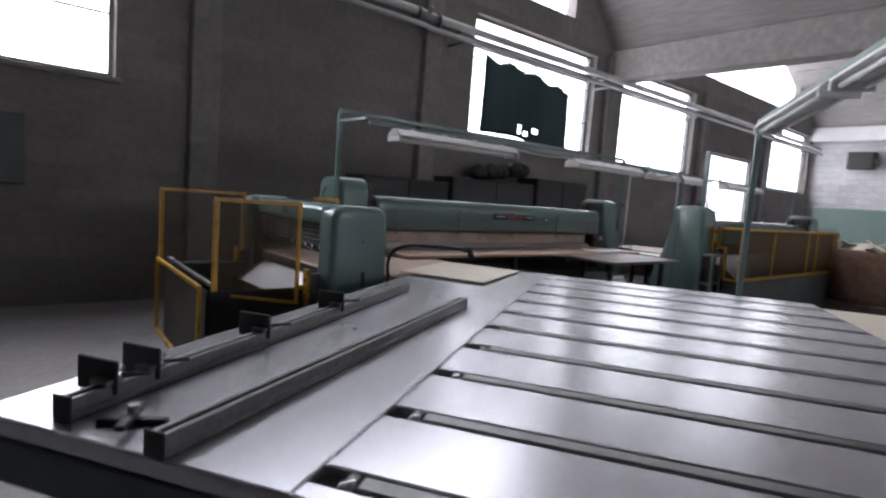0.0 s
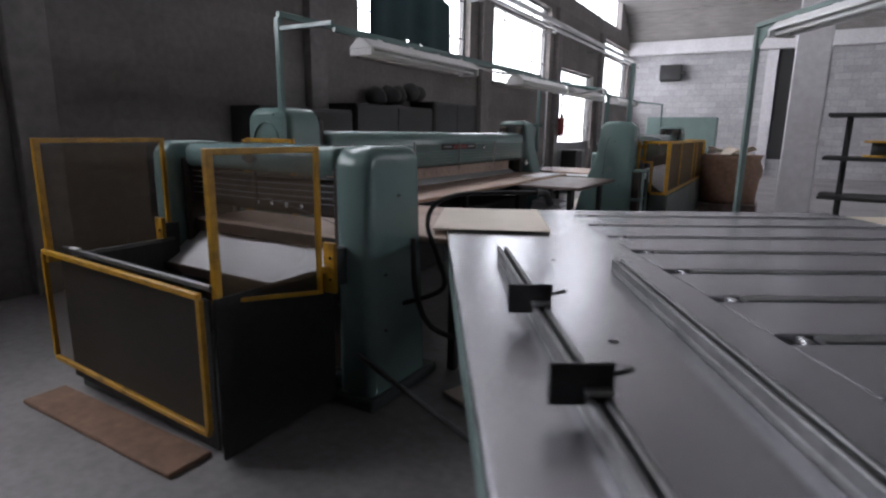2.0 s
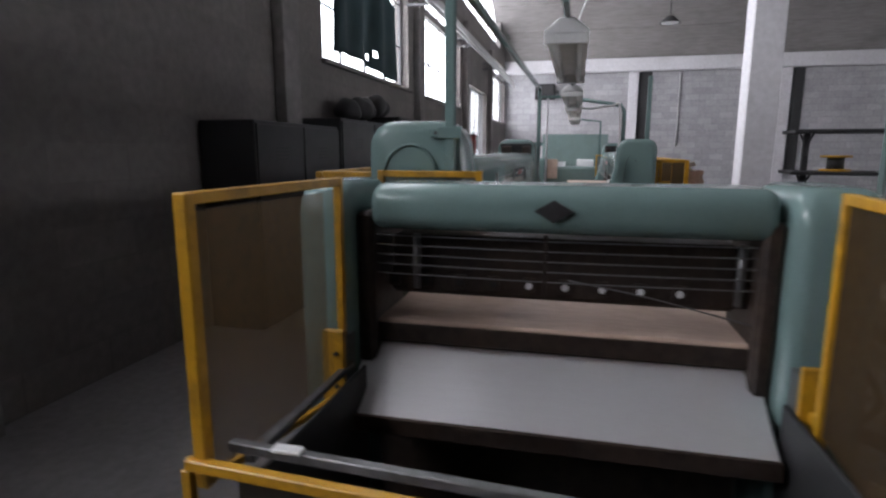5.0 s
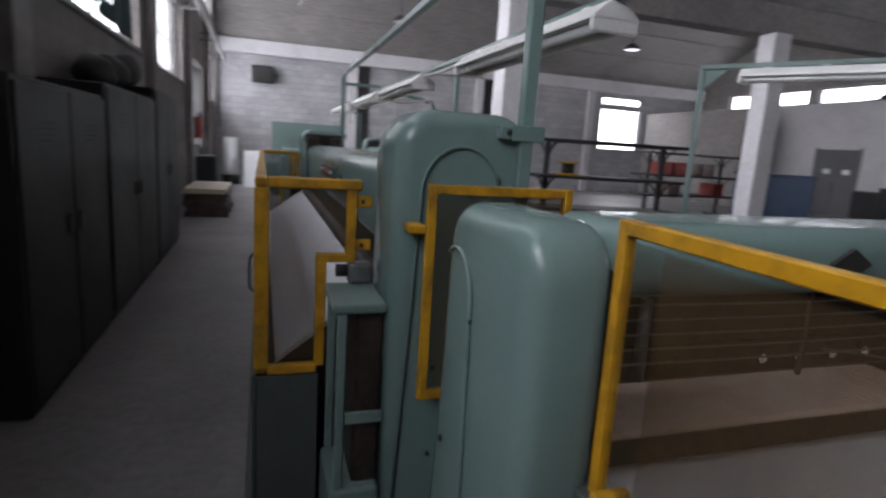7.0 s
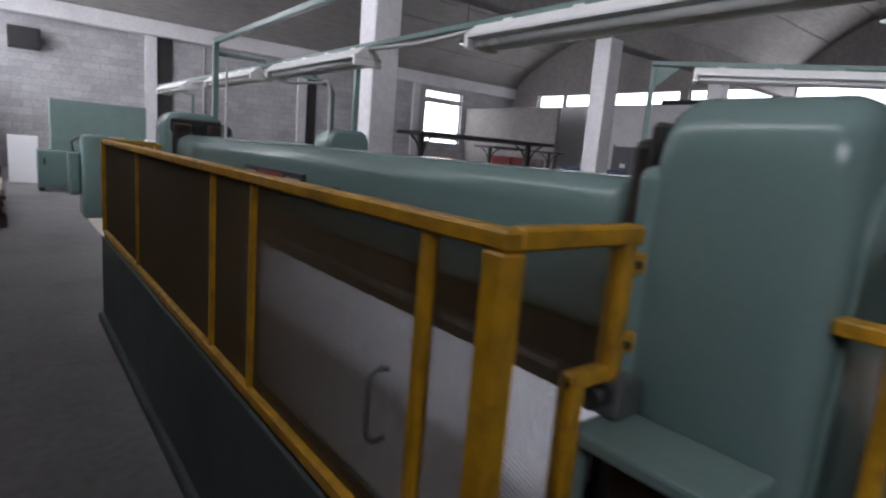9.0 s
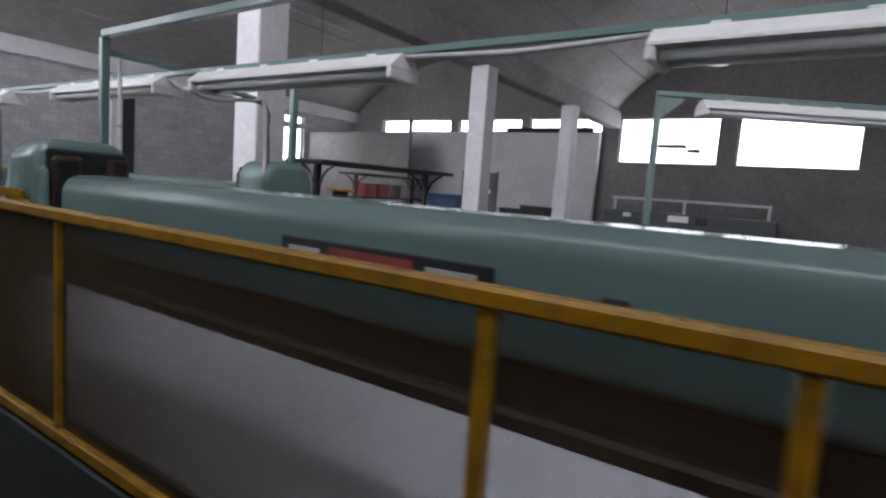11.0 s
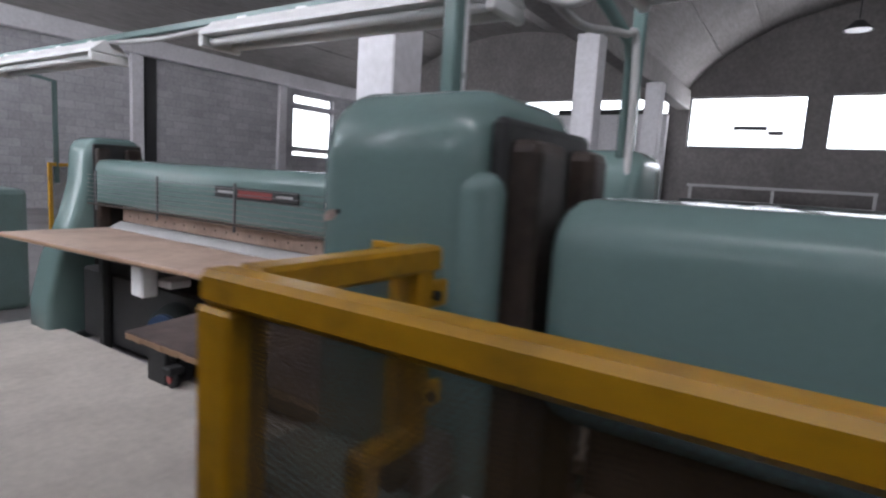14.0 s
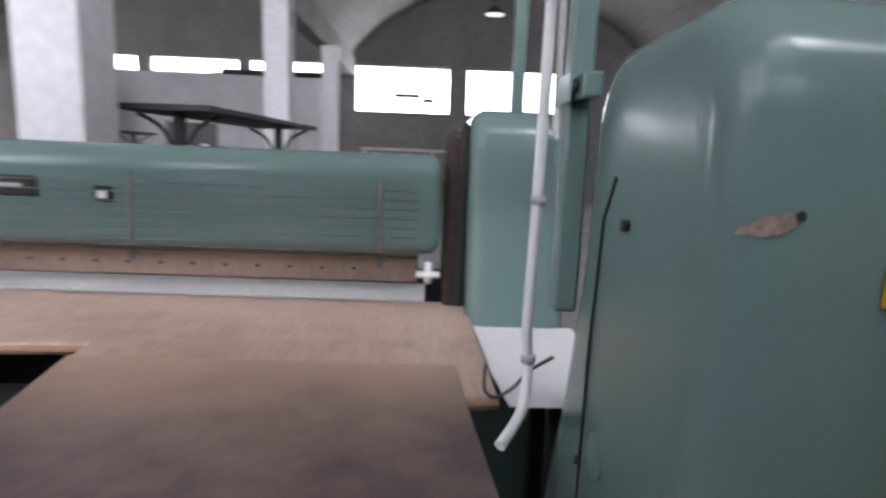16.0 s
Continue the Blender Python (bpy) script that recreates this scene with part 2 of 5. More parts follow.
def prism(pts, axis, a, b, r=0.0, seg=3):
    """A closed outline, in the two other axes in order, drawn out along an axis from a to b, its end rims rounded by r."""
    bm = bmesh.new()
    put = {"x": lambda p, s: (s, p[0], p[1]), "y": lambda p, s: (p[0], s, p[1]), "z": lambda p, s: (p[0], p[1], s)}[axis]
    v0, v1 = [bm.verts.new(put(p, a)) for p in pts], [bm.verts.new(put(p, b)) for p in pts]
    caps = [bm.faces.new(v0), bm.faces.new(v1[::-1])]
    n = len(pts)
    for i in range(n):
        bm.faces.new((v0[i], v1[i], v1[(i + 1) % n], v0[(i + 1) % n]))
    bmesh.ops.recalc_face_normals(bm, faces=bm.faces)
    if r:
        bmesh.ops.bevel(bm, geom=[e for f in caps for e in f.edges], offset=r, segments=seg, affect="EDGES", profile=0.5)
    return bm


def arc(cx, cy, rx, ry, a0, a1, n=8):
    return [(cx + rx * math.cos(radians(a0 + (a1 - a0) * i / n)), cy + ry * math.sin(radians(a0 + (a1 - a0) * i / n))) for i in range(n + 1)]


def tube(pts, r, sides=10, bm=None):
    """A round bar along points, with closed ends."""
    bm = bm or bmesh.new()
    pts = [Vector(p) for p in pts]
    rings, up = [], None
    for i, p in enumerate(pts):
        d = (pts[min(i + 1, len(pts) - 1)] - pts[max(i - 1, 0)]).normalized()
        if up is None:
            up = d.orthogonal().normalized()
        up = (up - d * up.dot(d)).normalized()
        side = d.cross(up)
        rings.append([bm.verts.new(p + r * (math.cos(2 * math.pi * k / sides) * up + math.sin(2 * math.pi * k / sides) * side)) for k in range(sides)])
    for a, b in zip(rings, rings[1:]):
        for k in range(sides):
            f = bm.faces.new((a[k], a[(k + 1) % sides], b[(k + 1) % sides], b[k]))
            f.smooth = True
    bm.faces.new(rings[0][::-1])
    bm.faces.new(rings[-1])
    return bm


def curve_pts(pts, n=8):
    """A smooth line through points."""
    pts = [Vector(p) for p in pts]
    out = []
    for i in range(len(pts) - 1):
        p0, p1, p2, p3 = pts[max(i - 1, 0)], pts[i], pts[i + 1], pts[min(i + 2, len(pts) - 1)]
        for k in range(n):
            t = k / n
            out.append(0.5 * ((2 * p1) + (p2 - p0) * t + (2 * p0 - 5 * p1 + 4 * p2 - p3) * t * t + (3 * p1 - p0 - 3 * p2 + p3) * t ** 3))
    return out + [pts[-1]]


def bar(name, a, b, s, material, parent, label=""):
    """A square bar of side s from a to b along one axis or aslant."""
    a, b = Vector(a), Vector(b)
    bm = box(-s / 2, s / 2, -s / 2, s / 2, 0, (b - a).length, s * 0.1, 1)
    m = Matrix.Translation(a) @ (b - a).to_track_quat("Z", "X").to_matrix().to_4x4()
    bmesh.ops.transform(bm, matrix=m, verts=bm.verts)
    return part(name, bm, material, parent, label)


def fr_bar(a, b, s, h=None):
    """A square bar from a to b; with h, a level strip of that height."""
    a, b = Vector(a), Vector(b)
    if h:
        dirn = (b - a).normalized()
        side = Vector((-dirn.y, dirn.x, 0)) * s / 2
        bm, vs = bmesh.new(), []
        for z in (-h / 2, h / 2):
            vs += [bm.verts.new(q + Vector((0, 0, z))) for q in (a - side, b - side, b + side, a + side)]
        for q in ((3, 2, 1, 0), (4, 5, 6, 7), (0, 1, 5, 4), (1, 2, 6, 5), (2, 3, 7, 6), (3, 0, 4, 7)):
            bm.faces.new([vs[i] for i in q])
        return bm
    bm = box(-s / 2, s / 2, -s / 2, s / 2, 0, (b - a).length, s * 0.1, 1)
    bmesh.ops.transform(bm, matrix=Matrix.Translation(a) @ (b - a).to_track_quat("Z", "X").to_matrix().to_4x4(), verts=bm.verts)
    return bm


def structure(name, bm, material, label, category):
    return tagged(part(name, bm, material), label, category, kind="structure")


# ---- hall ----
structure("floor", box(WX - 0.3, EX + 0.3, SY - 0.3, NY + 0.3, -0.2, 0), FLOOR, "worn grey concrete factory floor with dust and stains", "floor")
ground = structure("ground", box(-400, 400, -400, 400, -0.9, -0.25), CONCRETE, "pale open ground outside the hall", "ground")

WEST_OPEN = [(-2.3, 1.14, 2.48, 4.55), (6.38, 9.8, 2.5, 4.55), (10.85, 14.2, 2.48, 4.55), (15.2, 18.35, 0.0, 3.2), (19.5, 22.9, 2.5, 4.55)]
EAST_OPEN = [(3.1, 6.4, 2.92, 4.52), (6.95, 10.25, 2.92, 4.52), (10.9, 13.85, 3.98, 4.54), (14.2, 17.2, 3.98, 4.54), (17.6, 19.85, 3.98, 4.54), (19.9, 21.44, 2.9, 4.54)]
BAYS = [(-10.5, 0.0), (0.0, 10.45), (10.45, 23.2)]
SPRING, RISE = 4.62, 2.5


def vault_z(y, a, b):
    u = abs(y - (a + b) / 2) / ((b - a) / 2)
    return SPRING + RISE * max(0.0, 1 - u * u) ** 0.8


def wall_with_openings(x0, x1, openings, top):
    """A wall along y built of solid blocks round its openings."""
    bm = bmesh.new()
    y = SY - 0.3
    for (a, b, z0, z1) in sorted(openings):
        if a > y:
            box(x0, x1, y, a, 0, top, bm=bm)
        if z0 > 0:
            box(x0, x1, a, b, 0, z0, bm=bm)
        box(x0, x1, a, b, z1, top, bm=bm)
        y = b
    box(x0, x1, y, NY + 0.3, 0, top, bm=bm)
    return bm


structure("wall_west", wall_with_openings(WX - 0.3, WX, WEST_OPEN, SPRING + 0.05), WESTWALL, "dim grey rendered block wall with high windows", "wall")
structure("wall_east", wall_with_openings(EX, EX + 0.3, EAST_OPEN, SPRING + 0.05), CONCRETE, "grey concrete wall under a row of high windows", "wall")
WD = (9.05, 11.15, 2.23, 3.7)
bm = bmesh.new()
for q in ((WX - 0.3, WD[0], 0, 7.4), (WD[1], EX + 0.3, 0, 7.4), (WD[0], WD[1], 0, 1.9), (WD[0], WD[1], 4.2, 7.4), (WD[0], WD[1], 2.1, WD[2]), (WD[0], WD[1], WD[3], 3.87)):
    box(q[0], q[1], NY, NY + 0.3, q[2], q[3], bm=bm)
structure("wall_north", bm, ENDWALL, "whitewashed block end wall with visible courses", "wall")
# never in view: added to close the hall and keep outside light out
structure("wall_south", box(WX - 0.3, EX + 0.3, SY - 0.3, SY, 0, 7.4), CONCRETE, "unseen grey rendered wall added to close the hall", "wall")

# lunettes above the side walls: solid on the east, glazed in the far bay of the west
def lunette(x0, x1, a, b, margin_open=None):
    if not margin_open:
        top = [(a + (b - a) * i / 28, vault_z(a + (b - a) * i / 28, a, b) + 0.06) for i in range(29)]
        return prism([(a, SPRING + 0.05)] + top[1:-1] + [(b, SPRING + 0.05)], "x", x0, x1)
    bm = bmesh.new()
    n = 28
    for i in range(n):
        ya, yb = a + (b - a) * i / n, a + (b - a) * (i + 1) / n
        za, zb = vault_z(ya, a, b) + 0.05, vault_z(yb, a, b) + 0.05
        low = SPRING + 0.05
        if margin_open and ya >= margin_open[0] - 0.01 and yb <= margin_open[1] + 0.01:
            quads = [(low, low, 5.1, 5.1)]
        else:
            quads = [(low, low, za, zb)]
        for z00, z01, z10, z11 in quads:
            vs = [bm.verts.new(c) for c in ((x0, ya, z00), (x0, yb, z01), (x0, yb, max(z11, z01 + 0.01)), (x0, ya, max(z10, z00 + 0.01)), (x1, ya, z00), (x1, yb, z01), (x1, yb, max(z11, z01 + 0.01)), (x1, ya, max(z10, z00 + 0.01)))]
            for q in ((0, 1, 2, 3), (7, 6, 5, 4), (0, 4, 5, 1), (3, 2, 6, 7), (0, 3, 7, 4), (1, 5, 6, 2)):
                bm.faces.new([vs[k] for k in q])
    bmesh.ops.recalc_face_normals(bm, faces=bm.faces)
    return bm


LUN = [(a + (b - a) * 3 / 28, a + (b - a) * 24 / 28) for a, b in BAYS]
for i, (a, b) in enumerate(BAYS):
    structure("wall_east_lunette", lunette(EX, EX + 0.3, a, b), CONCRETE, "dark arched concrete gable above the side wall", "wall")
    structure("wall_west_lunette", lunette(WX - 0.3, WX, a, b, LUN[i] if i > 0 else None), CONCRETE, "arched concrete gable above the window wall", "wall")

for a, b in BAYS:
    bm = bmesh.new()
    n = 40
    prev = None
    for i in range(n + 1):
        y = a + (b - a) * i / n
        z = vault_z(y, a, b)
        row = [bm.verts.new(c) for c in ((WX - 0.35, y, z), (EX + 0.35, y, z), (EX + 0.35, y, z + 0.18), (WX - 0.35, y, z + 0.18))]
        if prev:
            for k in range(4):
                bm.faces.new((prev[k], row[k], row[(k + 1) % 4], prev[(k + 1) % 4]))
        prev = row
    bmesh.ops.recalc_face_normals(bm, faces=bm.faces)
    # shuttering ribs drawn along the vault
    for i in range(4, n - 3, 4):
        y = a + (b - a) * i / n
        z = vault_z(y, a, b)
        box(WX, EX, y - 0.025, y + 0.025, z - 0.018, z + 0.05, bm=bm)
    structure("ceiling", bm, VAULT, "grey barrel-vaulted concrete ceiling with shuttering marks", "ceiling")

for y in (0.0, 10.45):
    structure("beam", box(WX, EX, y - 0.2, y + 0.2, 4.12, 4.74, 0.02, 1), CONCRETE, "grey concrete roof beam between two vaults", "beam")
structure("beam", box(WX, EX, NY - 0.28, NY, 4.38, 4.86, 0.02, 1), WHITEWASH, "pale concrete ledge beam along the end wall", "beam")
for x, h in ((-1.25, 0.46), (4.45, 0.42), (9.4, 0.4)):
    for y in (10.45, 0.0):
        if y == 0.0 and x < 4:
            continue
        s = h / 2
        structure("column", box(x - s, x + s, y - s - 0.25, y + s - 0.25, 0, 4.13, 0.015, 1), WHITEWASH, "whitewashed square concrete column", "column")
for y in (2.06, 5.43, 10.3, 14.7, 18.9):
    structure("pilaster", box(WX, WX + 0.12, y - 0.16, y + 0.16, 0, SPRING, 0.01, 1), CONCRETE, "dark grey concrete pilaster on the window wall", "pilaster")
for x in (-2.05, 3.15, 8.45):
    structure("pilaster", box(x - 0.17, x + 0.17, NY - 0.14, NY, 0, 4.375, 0.01, 1), WHITEWASH, "whitewashed pilaster on the end wall", "pilaster")
# black strips on the wall face paint the shade of narrow recesses
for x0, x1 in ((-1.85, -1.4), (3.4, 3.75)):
    structure("recess_shade", box(x0, x1, NY - 0.05, NY, 0.6, 4.36, 0.01, 1), BLACK, "black strip painting the shade of a recess beside a pilaster", "recess")
structure("partition", box(13.85, 14.1, 10.8, NY - 0.02, 0, 3.92, 0.02, 1), WHITEWASH, "white partition wall below the high windows", "wall")
dc = thing("ventilation_duct", "dark sheet-metal duct lying along the partition top", "duct", (13.97, 0, 3.92))
part("duct", tube([(0, 11.1, 0.1), (0, 14.6, 0.1)], 0.1, 12), BLACK, dc)
for y in (11.4, 12.6, 13.8):
    part("joint_ring", tube([(0, y - 0.03, 0.1), (0, y + 0.03, 0.1)], 0.115, 12), BLACK, dc)
    part("saddle", box(-0.08, 0.08, y + 0.1, y + 0.16, 0.001, 0.02), BARS, dc)
part("flap", box(-0.14, 0.14, 14.6, 14.95, 0.02, 0.05, 0.005, 1), BLACK, dc)
structure("office_wall", box(11.4, 11.6, 17.5, NY - 0.02, 0, 3.6, 0.02, 1), CONCRETE, "dim grey office partition beside the end window", "wall")


def wall_window(name, y0, y1, z0, z1, x, inward, cols, rows, transom=None, label="large steel-framed window with white overcast glare"):
    """A steel window set in a side wall: frame, mullions, panes and sill."""
    w = thing(name, label, "window", ((x), y0, z0), kind="structure")
    d, t = 0.05, 0.05
    xa, xb = (-0.18, -0.13) if inward > 0 else (0.13, 0.18)
    W, Hh = y1 - y0, z1 - z0
    bm = box(xa, xb, 0, t, 0, Hh)
    for q in ((W - t, W, 0, Hh), (t, W - t, 0, t), (t, W - t, Hh - t, Hh)):
        box(xa, xb, *q, bm=bm)
    part("window_frame", bm, BARS, w)
    for i in range(1, cols):
        part("mullion", box(xa + 0.008, xb - 0.008, W * i / cols - 0.013, W * i / cols + 0.013, t, Hh - t), BARS, w)
    for j in range(1, rows):
        part("glazing_bar", box(xa + 0.012, xb - 0.012, t, W - t, Hh * j / rows - 0.011, Hh * j / rows + 0.011), BARS, w)
    if transom:
        part("transom", box(xa - 0.004, xb + 0.05, t, W - t, transom - z0, transom - z0 + 0.14), CONCRETE, w)
    g = part("pane", box((xa + xb) / 2 - 0.003, (xa + xb) / 2 + 0.003, t, W - t, t, Hh - t), GLASS, w)
    g.visible_shadow = False
    if z0 > 0.2:
        part("window_sill", box(min(xa, 0.06 * inward), max(xb, 0.06 * inward), -0.05, W + 0.05, -0.06, -0.004, 0.008, 1), CONCRETE, w)
    daylight(y0, y1, z0, z1, x - 0.27 * inward, inward)
    return w


for i, (a, b, z0, z1) in enumerate(WEST_OPEN):
    if z0 > 0:
        wall_window("window_%d" % (i + 1), a, b, z0, z1, WX, 1, 4, 3, 4.02)
    else:
        d = wall_window("door_1", a, b, z0, z1, WX, 1, 5, 2, None, "tall glazed steel factory door with vertical bars")
        part("kick_panel", box(-0.125, -0.1, 0.05, b - a - 0.05, 0.05, 1.15, 0.005, 1), GREYDOOR, d, "dark sheet-metal lower panel")
        for k in range(14):
            y = 0.15 + k * (b - a - 0.3) / 13
            part("security_bar", tube([(-0.09, y, 1.15), (-0.09, y, z1 - 0.06)], 0.014, 6), BARS, d)
for i, (a, b, z0, z1) in enumerate(EAST_OPEN):
    w = wall_window("window_%d" % (i + 6), a, b, z0, z1, EX, -1, 1, 1, None, "high factory window white with overcast glare")
    if i == 1:
        part("covered_pane", box(0.11, 0.125, 1.0, 1.95, 0.55, 0.69), GREYDOOR, w, "dark patched pane")
        part("covered_pane", box(0.11, 0.125, 0.55, 0.98, 0.4, 0.54), GREYDOOR, w, "dark patched pane")

w = thing("window_20", "small bright end-wall window with slanted top light", "window", (WD[0], NY, WD[2]), kind="structure")
for z0, z1 in ((0, 1.47), (1.64, 1.97), (-0.33, -0.13)):
    bm = box(0, 0.05, 0.1, 0.15, z0, z1)
    for q in ((2.05, 2.1, z0, z1), (0.05, 2.05, z0, z0 + 0.04), (0.05, 2.05, z1 - 0.04, z1)):
        box(q[0], q[1], 0.1, 0.15, q[2], q[3], bm=bm)
    part("window_frame", bm, BARS, w)
    g = part("pane", box(0.05, 2.05, 0.122, 0.128, z0 + 0.04, z1 - 0.04), GLASS, w)
    g.visible_shadow = False
la = daylight(0, 2.1, 1.9, 4.2, 0, 1)
la.matrix_world = look((10.1, NY + 0.27, 3.05), (10.1, 0, 3.05))

# glazed lunettes above the window wall
for bay in (1, 2):
    lun = thing("window_%d" % (20 + bay), "arched white-glazed lunette window under the vault", "window", (WX, 0, 0), kind="structure")
    n = 21
    a, b = LUN[bay]
    bm, bf = bmesh.new(), bmesh.new()
    for i in range(n):
        ya, yb = a + (b - a) * i / n, a + (b - a) * (i + 1) / n
        za, zb = vault_z(ya, *BAYS[bay]) - 0.02, vault_z(yb, *BAYS[bay]) - 0.02
        bm.faces.new([bm.verts.new(c) for c in ((-0.16, ya, 5.11), (-0.16, yb, 5.11), (-0.16, yb, zb), (-0.16, ya, za))])
        if i % 4 == 0:
            box(-0.18, -0.14, ya - 0.015, ya + 0.015, 5.11, za, bm=bf)
    g = part("pane", bm, GLASS, lun)
    g.visible_shadow = False
    part("glazing_bar", bf, BARS, lun)
    daylight(a, b, 5.1, 7.1, WX - 0.29, 1, 0.9)

# tarpaulin hung over one window
t = thing("tarpaulin", "dark teal tarpaulin hung unevenly over a window", "tarpaulin", (WX + 0.05, 6.58, 2.6))
bm = bmesh.new()
rows, cols = 14, 22
grid = []
for i in range(cols + 1):
    u = i / cols
    top = 1.32 - 0.11 * abs(math.sin(u * math.pi * 3.5)) - 0.1 * u
    grid.append([bm.verts.new((0.03 * math.sin(u * 21) + 0.02 * math.sin(u * 9 + 2 * j / rows), u * 2.33, 0.04 * math.sin(u * 5) - 0.05 * u + (top - 0) * j / rows)) for j in range(rows + 1)])
for i in range(cols):
    for j in range(rows):
        if (i, j) in ((9, 1), (11, 1), (13, 2), (9, 2)):
            continue
        f = bm.faces.new((grid[i][j], grid[i + 1][j], grid[i + 1][j + 1], grid[i][j + 1]))
        f.smooth = True
ob = part("sheet", bm, BLIND, t)
md = ob.modifiers.new("thickness", "SOLIDIFY")
md.thickness = 0.006
for k in range(4):
    part("hanging_cord", tube([(0, 0.2 + k * 0.6, 1.2), (-0.1, 0.2 + k * 0.6, 1.42)], 0.006, 6), CONDUIT, t)

# pipes along the window wall
for r, x, z, nm in ((0.06, -6.62, 4.12, "insulated pale heating pipe along the window wall"), (0.035, -6.55, 3.93, "thin grey pipe beneath the heating pipe")):
    p = thing("wall_pipe", nm, "pipe", (0, 0, 0))
    part("pipe", tube([(x, SY + 0.2, z + 0.1), (x, 5.0, z), (x, 5.15, z - 0.02), (x, NY - 0.2, z - 0.02)], r, 12), CONDUIT, p)
    for k in range(7):
        y = -2.0 + k * 3.9
        part("bracket", box(WX, x, y - 0.02, y + 0.02, z - r - 0.06, z - r - 0.02), BARS, p)
v = thing("pipe_valve", "old flanged valve on the heating pipe", "valve", (-6.62, 5.1, 4.06))
part("body", tube([(0, -0.18, 0), (0, 0.18, 0)], 0.09, 14), DULLSTEEL, v)
part("flange", tube([(0, -0.2, 0), (0, -0.17, 0)], 0.13, 14), DULLSTEEL, v)
part("flange", tube([(0, 0.17, 0), (0, 0.2, 0)], 0.13, 14), DULLSTEEL, v)
part("stem", tube([(0, 0, 0), (0.12, 0, 0.14)], 0.03, 8), DULLSTEEL, v)

# things on the end wall
v = thing("wall_speaker", "black box unit mounted high on the end wall", "wall box", (-5.34, NY, 3.69))
part("body", box(-0.38, 0.38, -0.42, -0.02, -0.29, 0.29, 0.02, 2), BLACK, v)
part("grille", box(-0.32, 0.32, -0.435, -0.42, -0.23, 0.23, 0.01, 1), BLACK, v)
part("bracket", box(0.38, 0.5, -0.3, -0.0, -0.06, 0.06, 0.01, 1), BARS, v)
v = thing("wall_pipe", "thin grey conduit down the end wall", "pipe", (0, 0, 0))
part("pipe", tube([(-0.4, NY - 0.04, 4.3), (-0.4, NY - 0.04, 1.6)], 0.03, 8), CONDUIT, v)
v = thing("door_2", "grey double steel door in the white partition", "door", (13.85, 15.6, 0), kind="structure")
for k in (0, 1):
    part("door_leaf", box(-0.06, -0.004, -0.76 + k * 0.77, -0.01 + k * 0.77, 0.02, 2.3, 0.006, 1), GREYDOOR, v)
    part("door_handle", box(-0.1, -0.06, -0.08 + k * 0.13, -0.05 + k * 0.13, 1.0, 1.14, 0.006, 1), DULLSTEEL, v)
    part("notice", box(-0.065, -0.0605, -0.55 + k * 0.72, -0.3 + k * 0.72, 1.45, 1.62), PAPER, v, "pale notice sheet")
part("door_frame", box(-0.05, -0.003, -0.84, -0.765, 0, 2.36), BARS, v)
part("door_frame", box(-0.05, -0.003, 0.765, 0.84, 0, 2.36), BARS, v)


# ---- veneer guillotines ----
def column_outline(h, back, front=-0.27):
    """Side outline (x, z) of a machine column: round shoulders, flaring foot on the table side."""
    pts = [(front, 0.0), (front, h - 0.12)]
    pts += arc(front + 0.12, h - 0.12, 0.12, 0.12, 180, 90, 6)[1:]
    pts += arc(back - 0.12, h - 0.13, 0.12, 0.13, 90, 0, 6)
    pts += [(back + 0.02, h - 0.35), (back + 0.09, 0.95), (back + 0.22, 0.62), (back + 0.3, 0.3), (back + 0.3, 0.0)]
    return pts


def round_bar_outline(x0, x1, z0, z1, r):
    return arc(x1 - r, z1 - r, r, r, 0, 90, 6) + arc(x0 + r, z1 - r, r, r, 90, 180, 6) + arc(x0 + 0.05, z0 + 0.05, 0.05, 0.05, 180, 270, 3) + arc(x1 - 0.05, z0 + 0.05, 0.05, 0.05, 270, 360, 3)


def bolt(parent, at, axis=(0, -1, 0), r=0.008):
    a = Vector(at)
    return part("bolt", tube([a, a + Vector(axis) * 0.008], r, 6), BLACK, parent)


